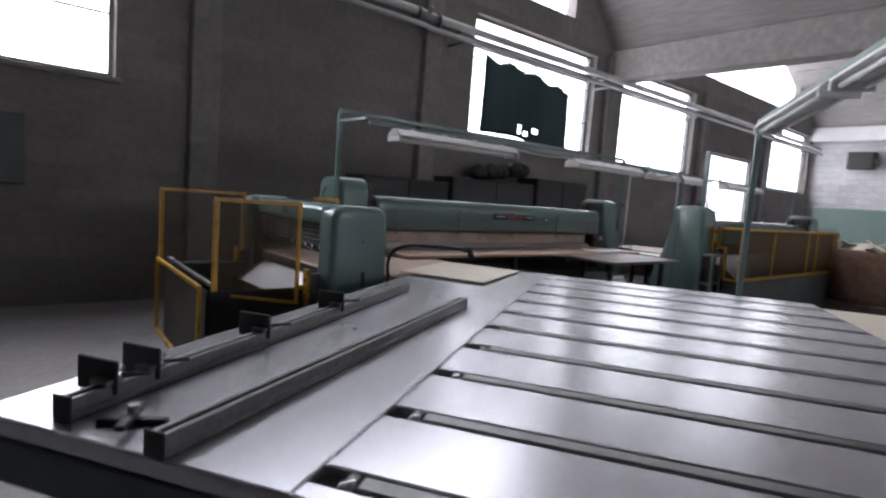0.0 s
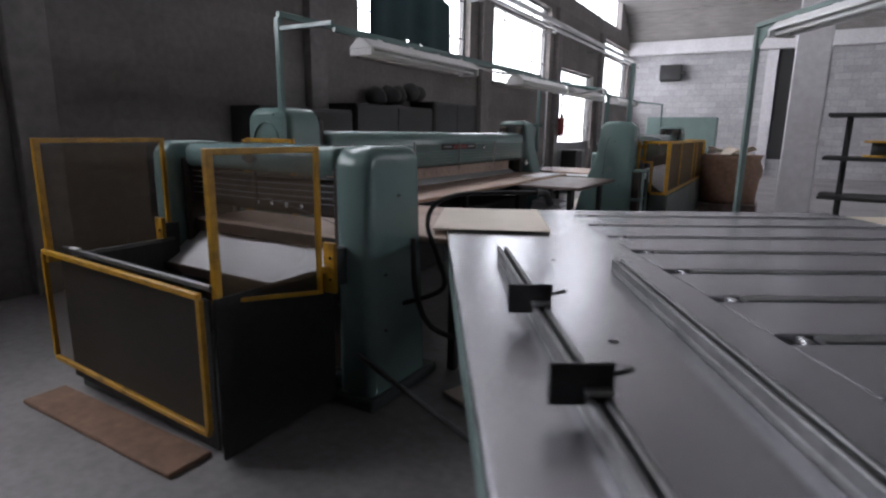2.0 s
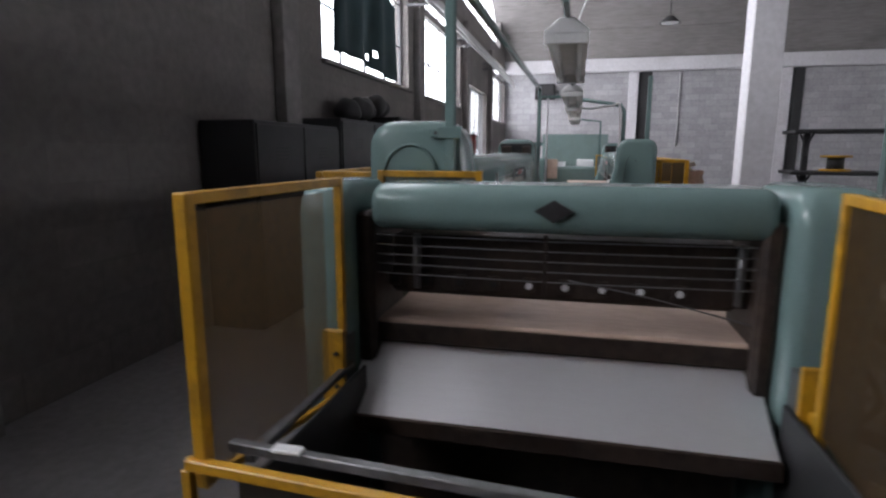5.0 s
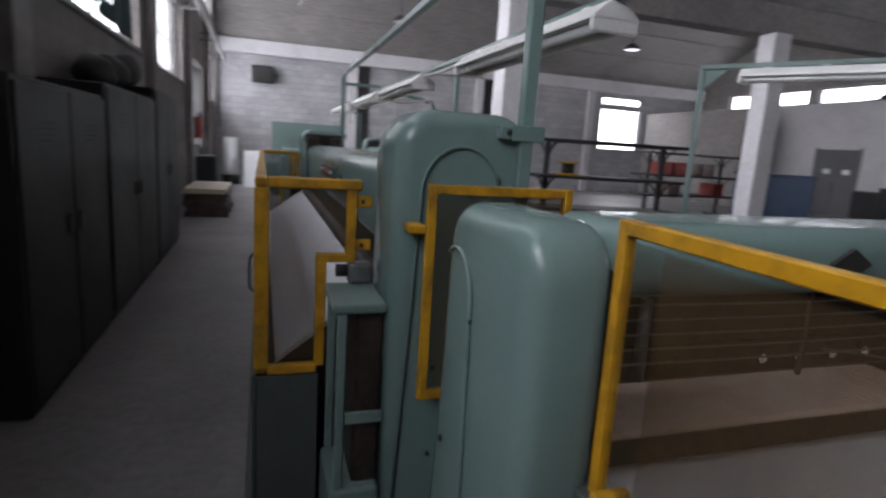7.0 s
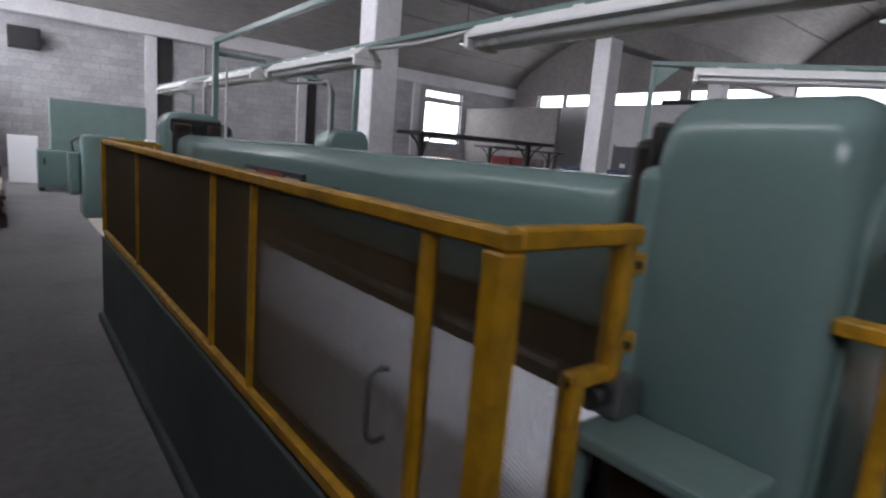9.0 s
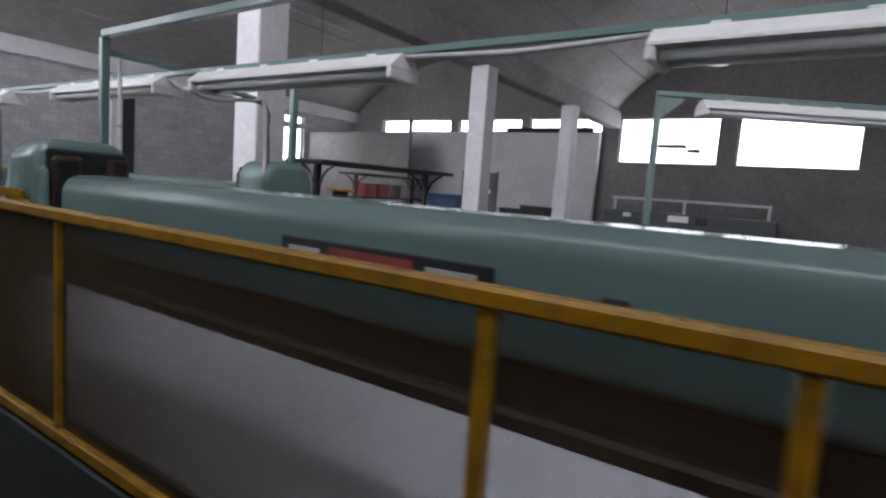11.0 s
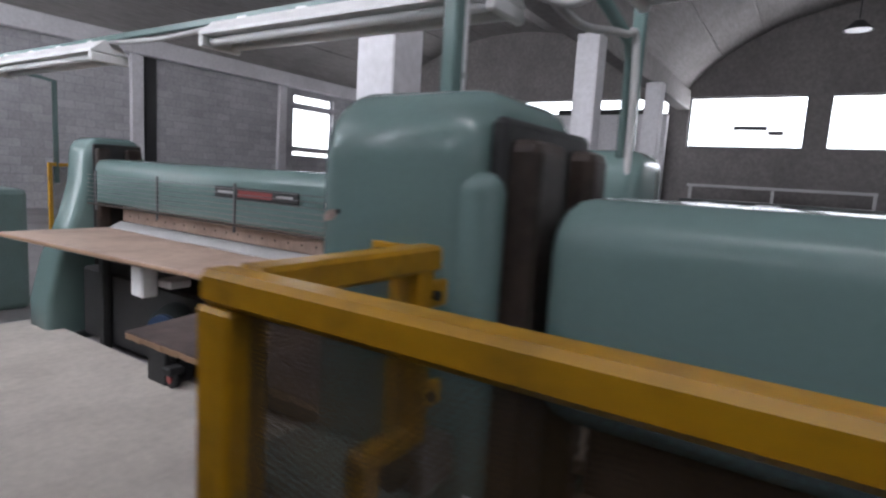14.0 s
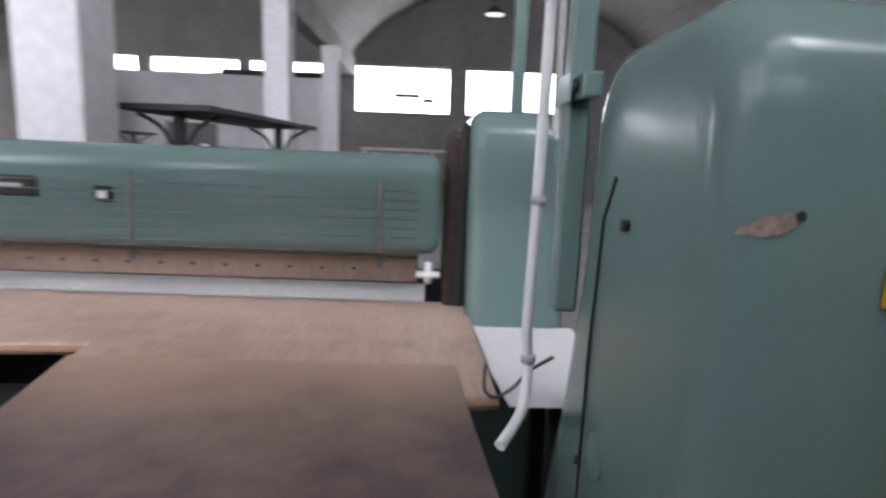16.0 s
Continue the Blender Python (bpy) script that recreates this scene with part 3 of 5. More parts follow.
def guillotine(at, rz, L, table, label):
    """A long veneer guillotine along +y: two columns, press beam, guard and chute on -x, table (an outline in x, y) and wire guard on +x."""
    m = thing("veneer_guillotine", label, "guillotine", at, rz, group="veneer guillotines")
    m.scale = (1, 1, 1.02)
    H = 1.55
    for k, (a, b, out) in enumerate(((0.0, 0.33, -1), (L, L - 0.33, 1))):
        lo, hi = min(a, b), max(a, b)
        c = part("column", prism(column_outline(H, 0.18), "y", lo, hi, 0.055, 4), MINT, m, smooth=True)
        sgn = -out
        part("guide_block", box(-0.215, -0.09, min(b, b + 0.075 * sgn), max(b, b + 0.075 * sgn), 0.62, 1.47, 0.02, 2), GREASE, c, "oily dark guide rail")
        part("guide_block", box(0.03, 0.13, min(b, b + 0.075 * sgn), max(b, b + 0.075 * sgn), 0.62, 1.47, 0.02, 2), GREASE, c, "oily dark guide rail")
        part("guide_back", box(-0.23, 0.14, min(b, b + 0.03 * sgn), max(b, b + 0.03 * sgn), 0.3, 1.5, 0.01, 1), BLACK, c)
        part("shroud", box(-0.262, -0.1, min(b - 0.05 * sgn, b + 0.03 * sgn), max(b - 0.05 * sgn, b + 0.03 * sgn), 0.3, 1.42, 0.03, 3), MINT, c, smooth=True)
        yo = a + out * 0.006
        arch = [(-0.235, yo, 0.3), (-0.19, yo, 1.28)] + [(x, yo, z) for x, z in arc(-0.062, 1.3, 0.128, 0.145, 180, 15, 12)]
        if out < 0:
            part("arch_trim", tube(arch, 0.006, 8), MINT, c, "raised moulded arch")
        else:
            part("seam", tube([(0.1, yo - 0.004, 0.35), (0.09, yo - 0.004, 1.1), (0.07, yo - 0.004, 1.3), (0.03, yo - 0.004, 1.36)], 0.003, 6), BLACK, c, "dark cover seam")
            part("inspection_disc", tube([(0.02, yo - 0.007, 0.95), (0.02, yo - 0.003, 0.95)], 0.035, 16), MINT_OLD, c, "round blanking disc")
            chip, rows = bmesh.new(), []
            for k in range(6):
                u = k / 5
                drop = 0.055 - math.sqrt(0.055 ** 2 - max(0.0, 0.046 * u - 0.007) ** 2)
                hw = 0.003 + 0.008 * math.sin(math.pi * min(1, u + 0.12)) * (1 if k % 2 else 0.75)
                rows.append([chip.verts.new((-0.2712 + drop, L - 0.062 + 0.046 * u, 1.335 - 0.012 * u + q * hw)) for q in (-1, 1)])
            for p0, p1 in zip(rows, rows[1:]):
                chip.faces.new((p0[0], p0[1], p1[1], p1[0]))
            part("paint_chip", chip, CHIP, c, "scraped bare patch")
            part("screw_hole", tube([(-0.2715, L - 0.066, 1.339), (-0.2695, L - 0.066, 1.339)], 0.005, 8), BLACK, c)
            part("bracket_plate", box(-0.277, -0.2705, L - 0.222, L - 0.15, 1.259, 1.3, 0.002, 1), YELLOW, m, "yellow bolted guard bracket")
            part("guard_post", box(-0.31, -0.278, L - 0.245, L - 0.213, 0.66, 1.3, 0.003, 1), YELLOW, m)
            bolt(m, (-0.277, L - 0.172, 1.281), (-1, 0, 0), 0.011)
        for bx, bz in ((-0.03, 1.3), (-0.12, 0.75), (0.1, 0.9), (-0.12, 0.45), (0.16, 0.62)):
            bolt(c, (bx, a + out * 0.002, bz), (0, out, 0))
        # open cast bracket carrying the chute's end
        part("ledge", box(-0.44, -0.272, lo + 0.02, hi - 0.02, 0.925, 0.955, 0.008, 2), MINT_OLD, m, "cast green ledge")
        for yy in (lo + 0.02, hi - 0.045):
            part("bracket_web", box(-0.425, -0.395, yy, yy + 0.025, 0.34, 0.924, 0.005, 1), MINT_OLD, m)
            part("bracket_web", box(-0.394, -0.272, yy + 0.004, yy + 0.021, 0.56, 0.6, 0.004, 1), MINT_OLD, m)
        # dark block filling the hollow behind the webs
        part("bracket_back", box(-0.36, -0.272, lo + 0.06, hi - 0.06, 0.1, 0.924, 0.01, 1), GREASE, m, "dark block behind the bracket")
        part("bracket_foot", box(-0.44, -0.272, lo + 0.02, hi - 0.02, 0.06, 0.339, 0.015, 2), MINT_OLD, m)
        valve = part("adjuster", box(-0.36, -0.276, (b - 0.03 * sgn) - 0.035, (b - 0.03 * sgn) + 0.035, 0.956, 1.03, 0.012, 2), DULLSTEEL, m, "small grey adjuster block")
        part("knob", tube([(-0.4, b - 0.03 * sgn, 1.0), (-0.362, b - 0.03 * sgn, 1.0)], 0.022, 12), BLACK, valve)
        part("plinth", box(-0.5, 0.62, lo - 0.03, hi + 0.03, 0, 0.06, 0.01, 1), DARKGREEN, m)
    beam = part("press_beam", prism(round_bar_outline(-0.21, 0.18, 1.05, 1.39, 0.085), "y", 0.42, L - 0.42, 0.05, 4), MINT, m, smooth=True)
    for s, x in ((-1, -0.213), (1, 0.183)):
        mid = L / 2 + 0.05 * (s + 1) - 0.01 * (1 - s)
        off = 0.59 if s > 0 else 0.66
        xa, xb = sorted((x, x + s * 0.012))
        plate = part("nameplate", box(xa, xb, mid - 0.37, mid + 0.37, 1.21, 1.275, 0.004, 1), BLACK, beam, "dark nameplate with a faded red band")
        x2, x3 = sorted((x + s * 0.012, x + s * 0.015))
        part("lettering_bar", box(x2, x3, mid - 0.14, mid + 0.16, 1.223, 1.26), RED, plate)
        part("lettering_bar", box(x2, x3, mid - 0.33, mid - 0.18, 1.235, 1.25), CONDUIT, plate)
        part("lettering_bar", box(x2, x3, mid + 0.2, mid + 0.33, 1.235, 1.25), CONDUIT, plate)
        part("badge", box(xa, xb, mid + s * off - 0.03, mid + s * off + 0.03, 1.2, 1.25, 0.004, 1), BLACK, beam)
        part("badge_face", box(x2, x3, mid + s * off - 0.015, mid + s * off + 0.015, 1.21, 1.235), WHITE, beam)
    mid = L / 2
    part("knife_beam", box(-0.17, -0.062, 0.5, L - 0.5, 0.88, 1.06, 0.012, 1), GREASE, m, "greasy dark knife carrier")
    part("clamp_bar", box(-0.25, -0.19, 0.5, L - 0.5, 0.9, 0.965, 0.012, 1), GREASE, m)
    part("perforated_plate", box(-0.06, 0.0, 0.5, L - 0.5, 0.917, 1.045, 0.006, 1), PLY, m, "brown perforated pressure plate")
    for k in range(int((L - 1.2) / 0.12)):
        part("plate_hole", tube([(0.0005, 0.62 + 0.12 * k, 0.965), (0.0025, 0.62 + 0.12 * k, 0.965)], 0.007, 6), BLACK, m)
    # chute
    part("chute", prism([(-0.6, 0.655), (-0.26, 0.905), (-0.26, 0.925), (-0.6, 0.675)], "y", 0.345, L - 0.345), CHUTE, m, "smooth inclined sheet-steel chute")
    part("chute_lip", box(-0.64, -0.59, 0.345, L - 0.345, 0.62, 0.66, 0.008, 1), GREASE, m)
    # guard
    ga, gb = 0.3, L - 0.3
    posts = [ga, ga + 0.18, ga + 1.03, ga + 1.43, ga + 2.84, gb]
    g = part("guard_rail", box(-0.672, -0.634, ga - 0.024, gb + 0.024, 1.279, 1.312, 0.006, 1), YELLOW, m, "yellow painted steel guard rail")
    part("guard_rail", box(-0.67, -0.63, ga, gb, 0.635, 0.675, 0.006, 1), YELLOW, m)
    for i, y in enumerate(posts):
        s = 0.024 if i in (0, 5) else 0.014
        part("guard_post", box(-0.65 - s, -0.65 + s, y - s, y + s, 0.66, 1.278, 0.004, 1), YELLOW, m)
    for a, b in zip(posts, posts[1:]):
        part("screen", box(-0.651, -0.649, a + 0.02, b - 0.02, 0.67, 1.28), SCREEN, m, "brown woven wire screen")
    bm = bmesh.new()
    for k in range(int((gb - ga - 0.04) / 0.0042)):
        y = ga + 0.02 + 0.0042 * k
        box(-0.6485, -0.6472, y, y + 0.0003, 0.675, 1.277, bm=bm)
    tagged(part("wire_mesh", bm, SCREENWIRE, m), kind="stuff")
    for y in (ga, gb):
        part("guard_rail", box(-0.633, -0.32, y - 0.02, y + 0.02, 1.278, 1.313, 0.005, 1), YELLOW, m)
        part("guard_rail", box(-0.63, -0.46, y - 0.018, y + 0.018, 0.635, 0.67, 0.005, 1), YELLOW, m)
        part("guard_post", box(-0.37, -0.335, y - 0.018, y + 0.018, 1.04, 1.29, 0.004, 1), YELLOW, m)
        part("guard_post", box(-0.47, -0.435, y - 0.018, y + 0.018, 0.66, 1.05, 0.004, 1), YELLOW, m)
        part("guard_rail", box(-0.47, -0.335, y - 0.016, y + 0.016, 1.03, 1.06, 0.004, 1), YELLOW, m)
        part("screen", box(-0.62, -0.46, y - 0.001, y + 0.001, 0.67, 1.285), SCREEN, m)
        part("screen", box(-0.46, -0.36, y - 0.001, y + 0.001, 1.06, 1.285), SCREEN, m)
        for z in (1.24, 1.09):
            br = part("guard_bracket", box(-0.36, -0.28, y - 0.006, y + 0.006, z - 0.02, z + 0.02, 0.004, 1), YELLOW, m)
            bolt(br, (-0.315, y - 0.006, z))
    part("guard_handle", tube(curve_pts([(-0.652, posts[1] + 0.1, 0.86), (-0.69, posts[1] + 0.1, 0.87), (-0.69, posts[1] + 0.1, 0.99), (-0.652, posts[1] + 0.1, 1.0)], 4), 0.006, 6), DULLSTEEL, m, "small bent-rod handle")
    part("side_panel", box(-0.68, -0.665, ga, gb, 0.06, 0.63, 0.004, 1), DARKGREEN, m, "dark grey-green lower panel")
    for y in (ga, gb):
        part("side_panel", box(-0.664, -0.452, y - 0.008, y + 0.008, 0.06, 0.63, 0.003, 1), DARKGREEN, m)
    part("plinth", box(-0.71, -0.66, ga - 0.02, gb + 0.02, 0, 0.06, 0.01, 1), DARKGREEN, m)
    part("bed", box(-0.6, 0.3, 0.5, L - 0.5, 0.08, 0.6, 0.02, 1), BLACK, m, "dark machine bed")
    part("pull_handle", tube([(0.24, L - 0.46, 0.97), (0.24, L - 0.46, 1.04)], 0.012, 8), WHITE, m, "white T-shaped pull handle")
    part("pull_handle", tube([(0.24, L - 0.5, 1.0), (0.24, L - 0.42, 1.0)], 0.012, 8), WHITE, m)
    # short end guard before the near column
    for x in (-0.175, 0.27):
        part("guard_post", box(x - 0.014, x + 0.014, -0.09, -0.062, 0.68, 1.335, 0.003, 1), YELLOW, m)
    for z in (0.695, 1.32):
        part("guard_rail", box(-0.161, 0.256, -0.09, -0.062, z - 0.014, z + 0.014, 0.003, 1), YELLOW, m)
    part("screen", box(-0.16, 0.255, -0.077, -0.075, 0.71, 1.305), SCREEN, m)
    part("guard_bracket", box(-0.24, -0.19, -0.08, -0.0, 1.19, 1.215, 0.003, 1), YELLOW, m)
    # table side
    part("steel_strip", prism([(0.001, 0.88), (0.001, 0.916), (0.085, 0.874), (0.085, 0.869)], "y", 0.47, L - 0.47), CONDUIT, m, "pale worn steel strip")
    part("tabletop", prism(table, "z", 0.835, 0.868, 0.006, 2), PLY, m, "worn brown plywood tabletop")
    edge = [q for q in table if q[0] > 0.3]
    part("table_edge", tube([(x + 0.002, y, 0.852) for x, y in edge], 0.009, 6), RAWPLY, m, "splintered raw front edge")
    part("scrape", box(0.088, 0.094, L * 0.2, L * 0.34, 0.8682, 0.8692), CHUTE, m, "bright bare line along the table")
    part("scrape", box(0.1, 0.105, L * 0.4, L * 0.5, 0.8682, 0.8692), CHUTE, m, "bright bare line along the table")
    for y in (0.9, mid, L - 0.9):
        part("table_leg", box(0.3, 0.36, y - 0.03, y + 0.03, 0, 0.84, 0.005, 1), BLACK, m)
    wg = part("wire_guard", box(0.245, 0.26, 0.5, L - 0.5, 1.055, 1.068, 0.003, 1), GREASE, m, "wire finger guard")
    for k in range(7):
        z = 1.09 + 0.03 * k
        part("wire", tube([(0.252, 0.5, z), (0.252, L - 0.5, z)], 0.0022, 5), DULLSTEEL, wg)
    for k in range(5):
        y = 0.62 + k * (L - 1.24) / 4
        part("wire_support", box(0.244, 0.256, y - 0.008, y + 0.008, 1.02, 1.3, 0.002, 1), DULLSTEEL, wg)
    return m


guillotine((-4.695, 2.62, 0), 0, 4.7, [(0.08, 0.44), (0.72, 0.44), (0.72, 4.5), (0.08, 4.5)], "long mint-green veneer guillotine with yellow screened guard")
guillotine((-3.38, 11.6, 0), 180, 4.48, [(0.08, 0.44), (0.8, 0.44), (0.63, 3.12), (0.72, 3.13), (0.915, 4.1), (0.9, 4.185), (0.08, 4.16)], "mint-green veneer guillotine with wide plywood table")

# the short guillotine set crosswise at the aisle's end
m = thing("veneer_guillotine", "short mint-green guillotine with yellow mesh guard box", "guillotine", (-4.08, 1.81, 0), group="veneer guillotines")
for x0, x1, out in ((-0.83, -0.65, -1), (0.65, 0.88, 1)):
    pts = [(0.02, 0)] + [(0.02, 1.24)] + arc(0.12, 1.24, 0.1, 0.11, 180, 90, 5)[1:] + arc(0.38, 1.24, 0.1, 0.11, 90, 0, 5) + [(0.49, 0.9), (0.53, 0.5), (0.55, 0)]
    if out < 0:
        pts = [(y - 0.02, z) for y, z in pts]
    c = part("column", prism(pts, "x", x0, x1, 0.05, 4), MINT, m, smooth=True)
    xo = (x0 if out < 0 else x1) + out * 0.006
    if out < 0:
        part("arch_trim", tube([(xo, 0.235, 0.3), (xo, 0.26, 1.08)] + [(xo, y, z) for y, z in arc(0.36, 1.12, 0.1, 0.125, 180, 60, 10)], 0.006, 8), MINT, c, "raised moulded arch")
    for by, bz in ((0.26, 1.1), (0.14, 0.7), (0.4, 0.75), (0.14, 0.4)):
        bolt(c, (xo - out * 0.004, by, bz), (out, 0, 0))
    part("plinth", box(x0 - 0.03, x1 + 0.03, -0.02, 0.62, 0, 0.06, 0.01, 1), DARKGREEN, m)
    xi = x1 if out < 0 else x0
    part("guide_block", box(min(xi, xi - out * 0.06), max(xi, xi - out * 0.06), 0.08, 0.42, 0.5, 1.25, 0.015, 1), GREASE, c, "oily dark guide rail")
beam = part("press_beam", prism(round_bar_outline(0.07, 0.38, 1.19, 1.342, 0.06), "x", -0.6, 0.63, 0.04, 4), MINT, m, smooth=True)
part("nameplate", prism([(-0.06, 1.267), (0, 1.302), (0.06, 1.267), (0, 1.232)], "y", 0.058, 0.069), BLACK, beam, "dark diamond-shaped maker's plate")
part("knife_beam", box(-0.56, 0.56, 0.2, 0.34, 0.95, 1.16, 0.01, 1), GREASE, m, "greasy dark knife carrier")
part("knife_face", box(-0.56, 0.6, 0.188, 0.199, 0.965, 1.05, 0.003, 1), GREASE, m)
for k in range(5):
    z = 1.168 - 0.033 * k
    part("wire", tube(curve_pts([(-0.66, 0.125, z), (0.0, 0.122, z - 0.004), (0.64, 0.125, z + 0.002)], 4), 0.0028, 6), DULLSTEEL, m, "taut steel wire")
part("wire", tube(curve_pts([(0.05, 0.13, 1.04), (0.3, 0.12, 1.0), (0.6, 0.125, 0.93)], 5), 0.0028, 6), DULLSTEEL, m, "loose sagging wire")
part("wire_stay", box(-0.03, -0.018, 0.118, 0.13, 0.98, 1.185, 0.002, 1), GREASE, m)
for k in range(9):
    x = -0.55 + 0.118 * k
    f = part("clamp_finger", box(x - 0.022, x + 0.022, 0.178, 0.187, 0.98, 1.03, 0.003, 1), GREASE, m)
    part("finger_hole", tube([(x, 0.1775, 1.003), (x, 0.1755, 1.003)], 0.012, 10), PAPER if k > 3 else BLACK, f)
for x in (-0.46, 0.56):
    part("press_screw", tube([(x, 0.16, 0.98), (x, 0.16, 1.17)], 0.014, 10), DULLSTEEL, m)
part("bed", box(-0.6, 0.62, 0.13, 0.55, 0.79, 0.87, 0.008, 1), PLY, m, "worn wooden bed strip")
# thin dark sheet over the bed strip's front side
part("bed_face", box(-0.6, 0.62, 0.122, 0.1295, 0.795, 0.858, 0.002, 1), GREASE, m, "dark front side of the bed")
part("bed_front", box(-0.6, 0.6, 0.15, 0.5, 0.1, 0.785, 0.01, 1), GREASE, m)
part("tray", prism([(-0.11, 0.608)] + [(-0.11 + 0.258 * k / 8, 0.608 + 0.118 * k / 8 + 0.045 * (k / 8) ** 2) for k in range(1, 9)] + [(-0.11 + 0.258 * k / 8, 0.618 + 0.118 * k / 8 + 0.045 * (k / 8) ** 2) for k in range(8, -1, -1)], "x", -0.64, 0.63), TRAY, m, "shiny inclined sheet-steel tray")
part("tray_lip", box(-0.6, 0.63, -0.125, -0.111, 0.575, 0.632, 0.003, 1), GREASE, m)
# guard box in front, hung a little askew
FL, FR = Vector((-0.737, -0.694, 0)), Vector((0.655, -0.776, 0))


def at_z(v, z):
    return (v.x, v.y, z)


part("guard_rail", fr_bar(at_z(FL, 0.778), at_z(FR, 0.778), 0.026), YELLOW, m, "yellow top rail")
part("guard_rail", fr_bar(at_z(FL, 0.185), at_z(FR, 0.185), 0.024), YELLOW, m)
for v in (FL, FR):
    part("guard_post", fr_bar(at_z(v, 0.197), at_z(v, 0.765), 0.024), YELLOW, m)
d = (FR - FL).normalized()
bm = bmesh.new()
bm.faces.new([bm.verts.new(q) for q in (at_z(FL + d * 0.012, 0.197), at_z(FR - d * 0.012, 0.197), at_z(FR - d * 0.012, 0.765), at_z(FL + d * 0.012, 0.765))])
part("screen", bm, SCREEN, m, "dark woven wire screen")
part("box_panel", fr_bar(at_z(FL + d * 0.1 + Vector((0, 0.045, 0)), 0.42), at_z(FR + Vector((0, 0.045, 0)), 0.42), 0.012, 0.66), BLACK, m, "black inner panel")
part("box_panel", box(0.652, 0.665, -0.715, -0.006, 0.03, 0.75, 0.003, 1), BLACK, m)
part("box_panel", box(-0.6, -0.588, -0.63, -0.006, 0.12, 0.75, 0.003, 1), BLACK, m)
part("inner_rail", fr_bar(at_z(FL + d * 0.06 + Vector((0, 0.075, 0)), 0.79), at_z(FR + Vector((-0.02, 0.075, 0)), 0.79), 0.024), DULLSTEEL, m)
part("rail_clip", box(-0.56, -0.49, -0.655, -0.625, 0.803, 0.812, 0.002, 1), PAPER, m, "pale taped patch")
part("inner_rail", box(-0.655, -0.63, -0.61, -0.006, 0.74, 0.76, 0.003, 1), DULLSTEEL, m)
part("plinth", box(-0.66, 0.62, -0.62, 0.1, 0.0, 0.12, 0.01, 1), DARKGREEN, m)
for side, A, B in ((-1, Vector((-0.705, -0.68, 0)), Vector((-0.665, -0.02, 0))), (1, Vector((0.646, -0.685, 0)), Vector((0.695, -0.14, 0)))):
    e, top = (B - A).normalized(), 1.35 - 0.008 * (side - 1)
    part("guard_post", fr_bar(at_z(A, 0.72), at_z(A, top), 0.032), YELLOW, m)
    part("guard_post", fr_bar(at_z(B, 0.64), at_z(B, top), 0.024), YELLOW, m)
    part("guard_rail", fr_bar(at_z(A + e * 0.016, top - 0.013), at_z(B - e * 0.012, top - 0.013), 0.026), YELLOW, m)
    part("guard_rail", fr_bar(at_z(A + e * 0.016, 0.73), at_z(B - e * 0.012, 0.65), 0.02), YELLOW, m)
    bm = bmesh.new()
    bm.faces.new([bm.verts.new(q) for q in (at_z(A + e * 0.014, 0.73), at_z(B - e * 0.01, 0.65), at_z(B - e * 0.01, 1.33), at_z(A + e * 0.014, 1.33))])
    part("screen", bm, SCREEN, m, "brown woven wire screen")
    bm = bmesh.new()
    off = Vector((0.0015, 0, 0))
    for k in range(130):
        q = A + e * (0.016 + 0.0042 * k) + off
        if (q - A).length < (B - A).length - 0.012:
            box(q.x, q.x + 0.0013, q.y, q.y + 0.0003, 0.735, 1.325, bm=bm)
    tagged(part("wire_mesh", bm, SCREENWIRE, m), kind="stuff")
    hx = 0.665 if side > 0 else -0.71
    hb = part("hinge_block", box(hx, hx + 0.075, -0.082, -0.058, 0.63, 0.885, 0.004, 1), YELLOW, m, "yellow bolted hinge block")
    if side > 0:
        part("hinge_arm", box(B.x - 0.01, B.x + 0.01, B.y + 0.012, -0.083, 0.74, 0.77, 0.003, 1), YELLOW, m)
    part("hinge_mount", box(hx + 0.01, hx + 0.065, -0.057, 0.04, 0.66, 0.85, 0.003, 1), DARKGREEN, m)
    for z in (0.7, 0.81):
        bolt(hb, (hx + 0.05, -0.083, z))

# plywood output table that joins the two machines
t = thing("output_table", "L-shaped worn plywood table between two machines", "table", (0, 0, 0))
part("tabletop", box(-4.2, -2.83, 2.33, 3.44, 0.81, 0.845, 0.01, 2), PLY, t)
part("tabletop", box(-3.95, -3.25, 5.4, 6.85, 0.835, 0.87, 0.01, 2), DARKPLY, t, "dark board with pale veneer on it")
for x, y in ((-3.9, 2.45), (-3.1, 2.5), (-3.1, 3.3), (-3.9, 3.3), (-3.4, 5.55), (-3.4, 6.7), (-3.85, 6.2)):
    part("table_leg", box(x - 0.025, x + 0.025, y - 0.025, y + 0.025, 0, 0.81 if y < 5 else 0.835, 0.004, 1), BLACK, t)
s = thing("veneer_sheet", "pale veneer sheets lying on the output table", "veneer", (-4.25, 6.2, 0.886))
part("sheet", box(0.0, 0.26, 0.0, 0.7, 0.0, 0.012, 0.002, 1), PAPER, s)
s = thing("paper_stack", "small stack of white sheets below the table", "paper", (-3.75, 6.0, 0))
part("crate", box(-0.25, 0.25, -0.25, 0.25, 0, 0.5, 0.01, 1), DARKPLY, s)
for k in range(3):
    part("sheaf", box(-0.2 + 0.01 * k, 0.2 - 0.02 * k, -0.2, 0.2 - 0.02 * k, 0.502 + 0.05 * k, 0.548 + 0.05 * k, 0.004, 1), PAPER, s)

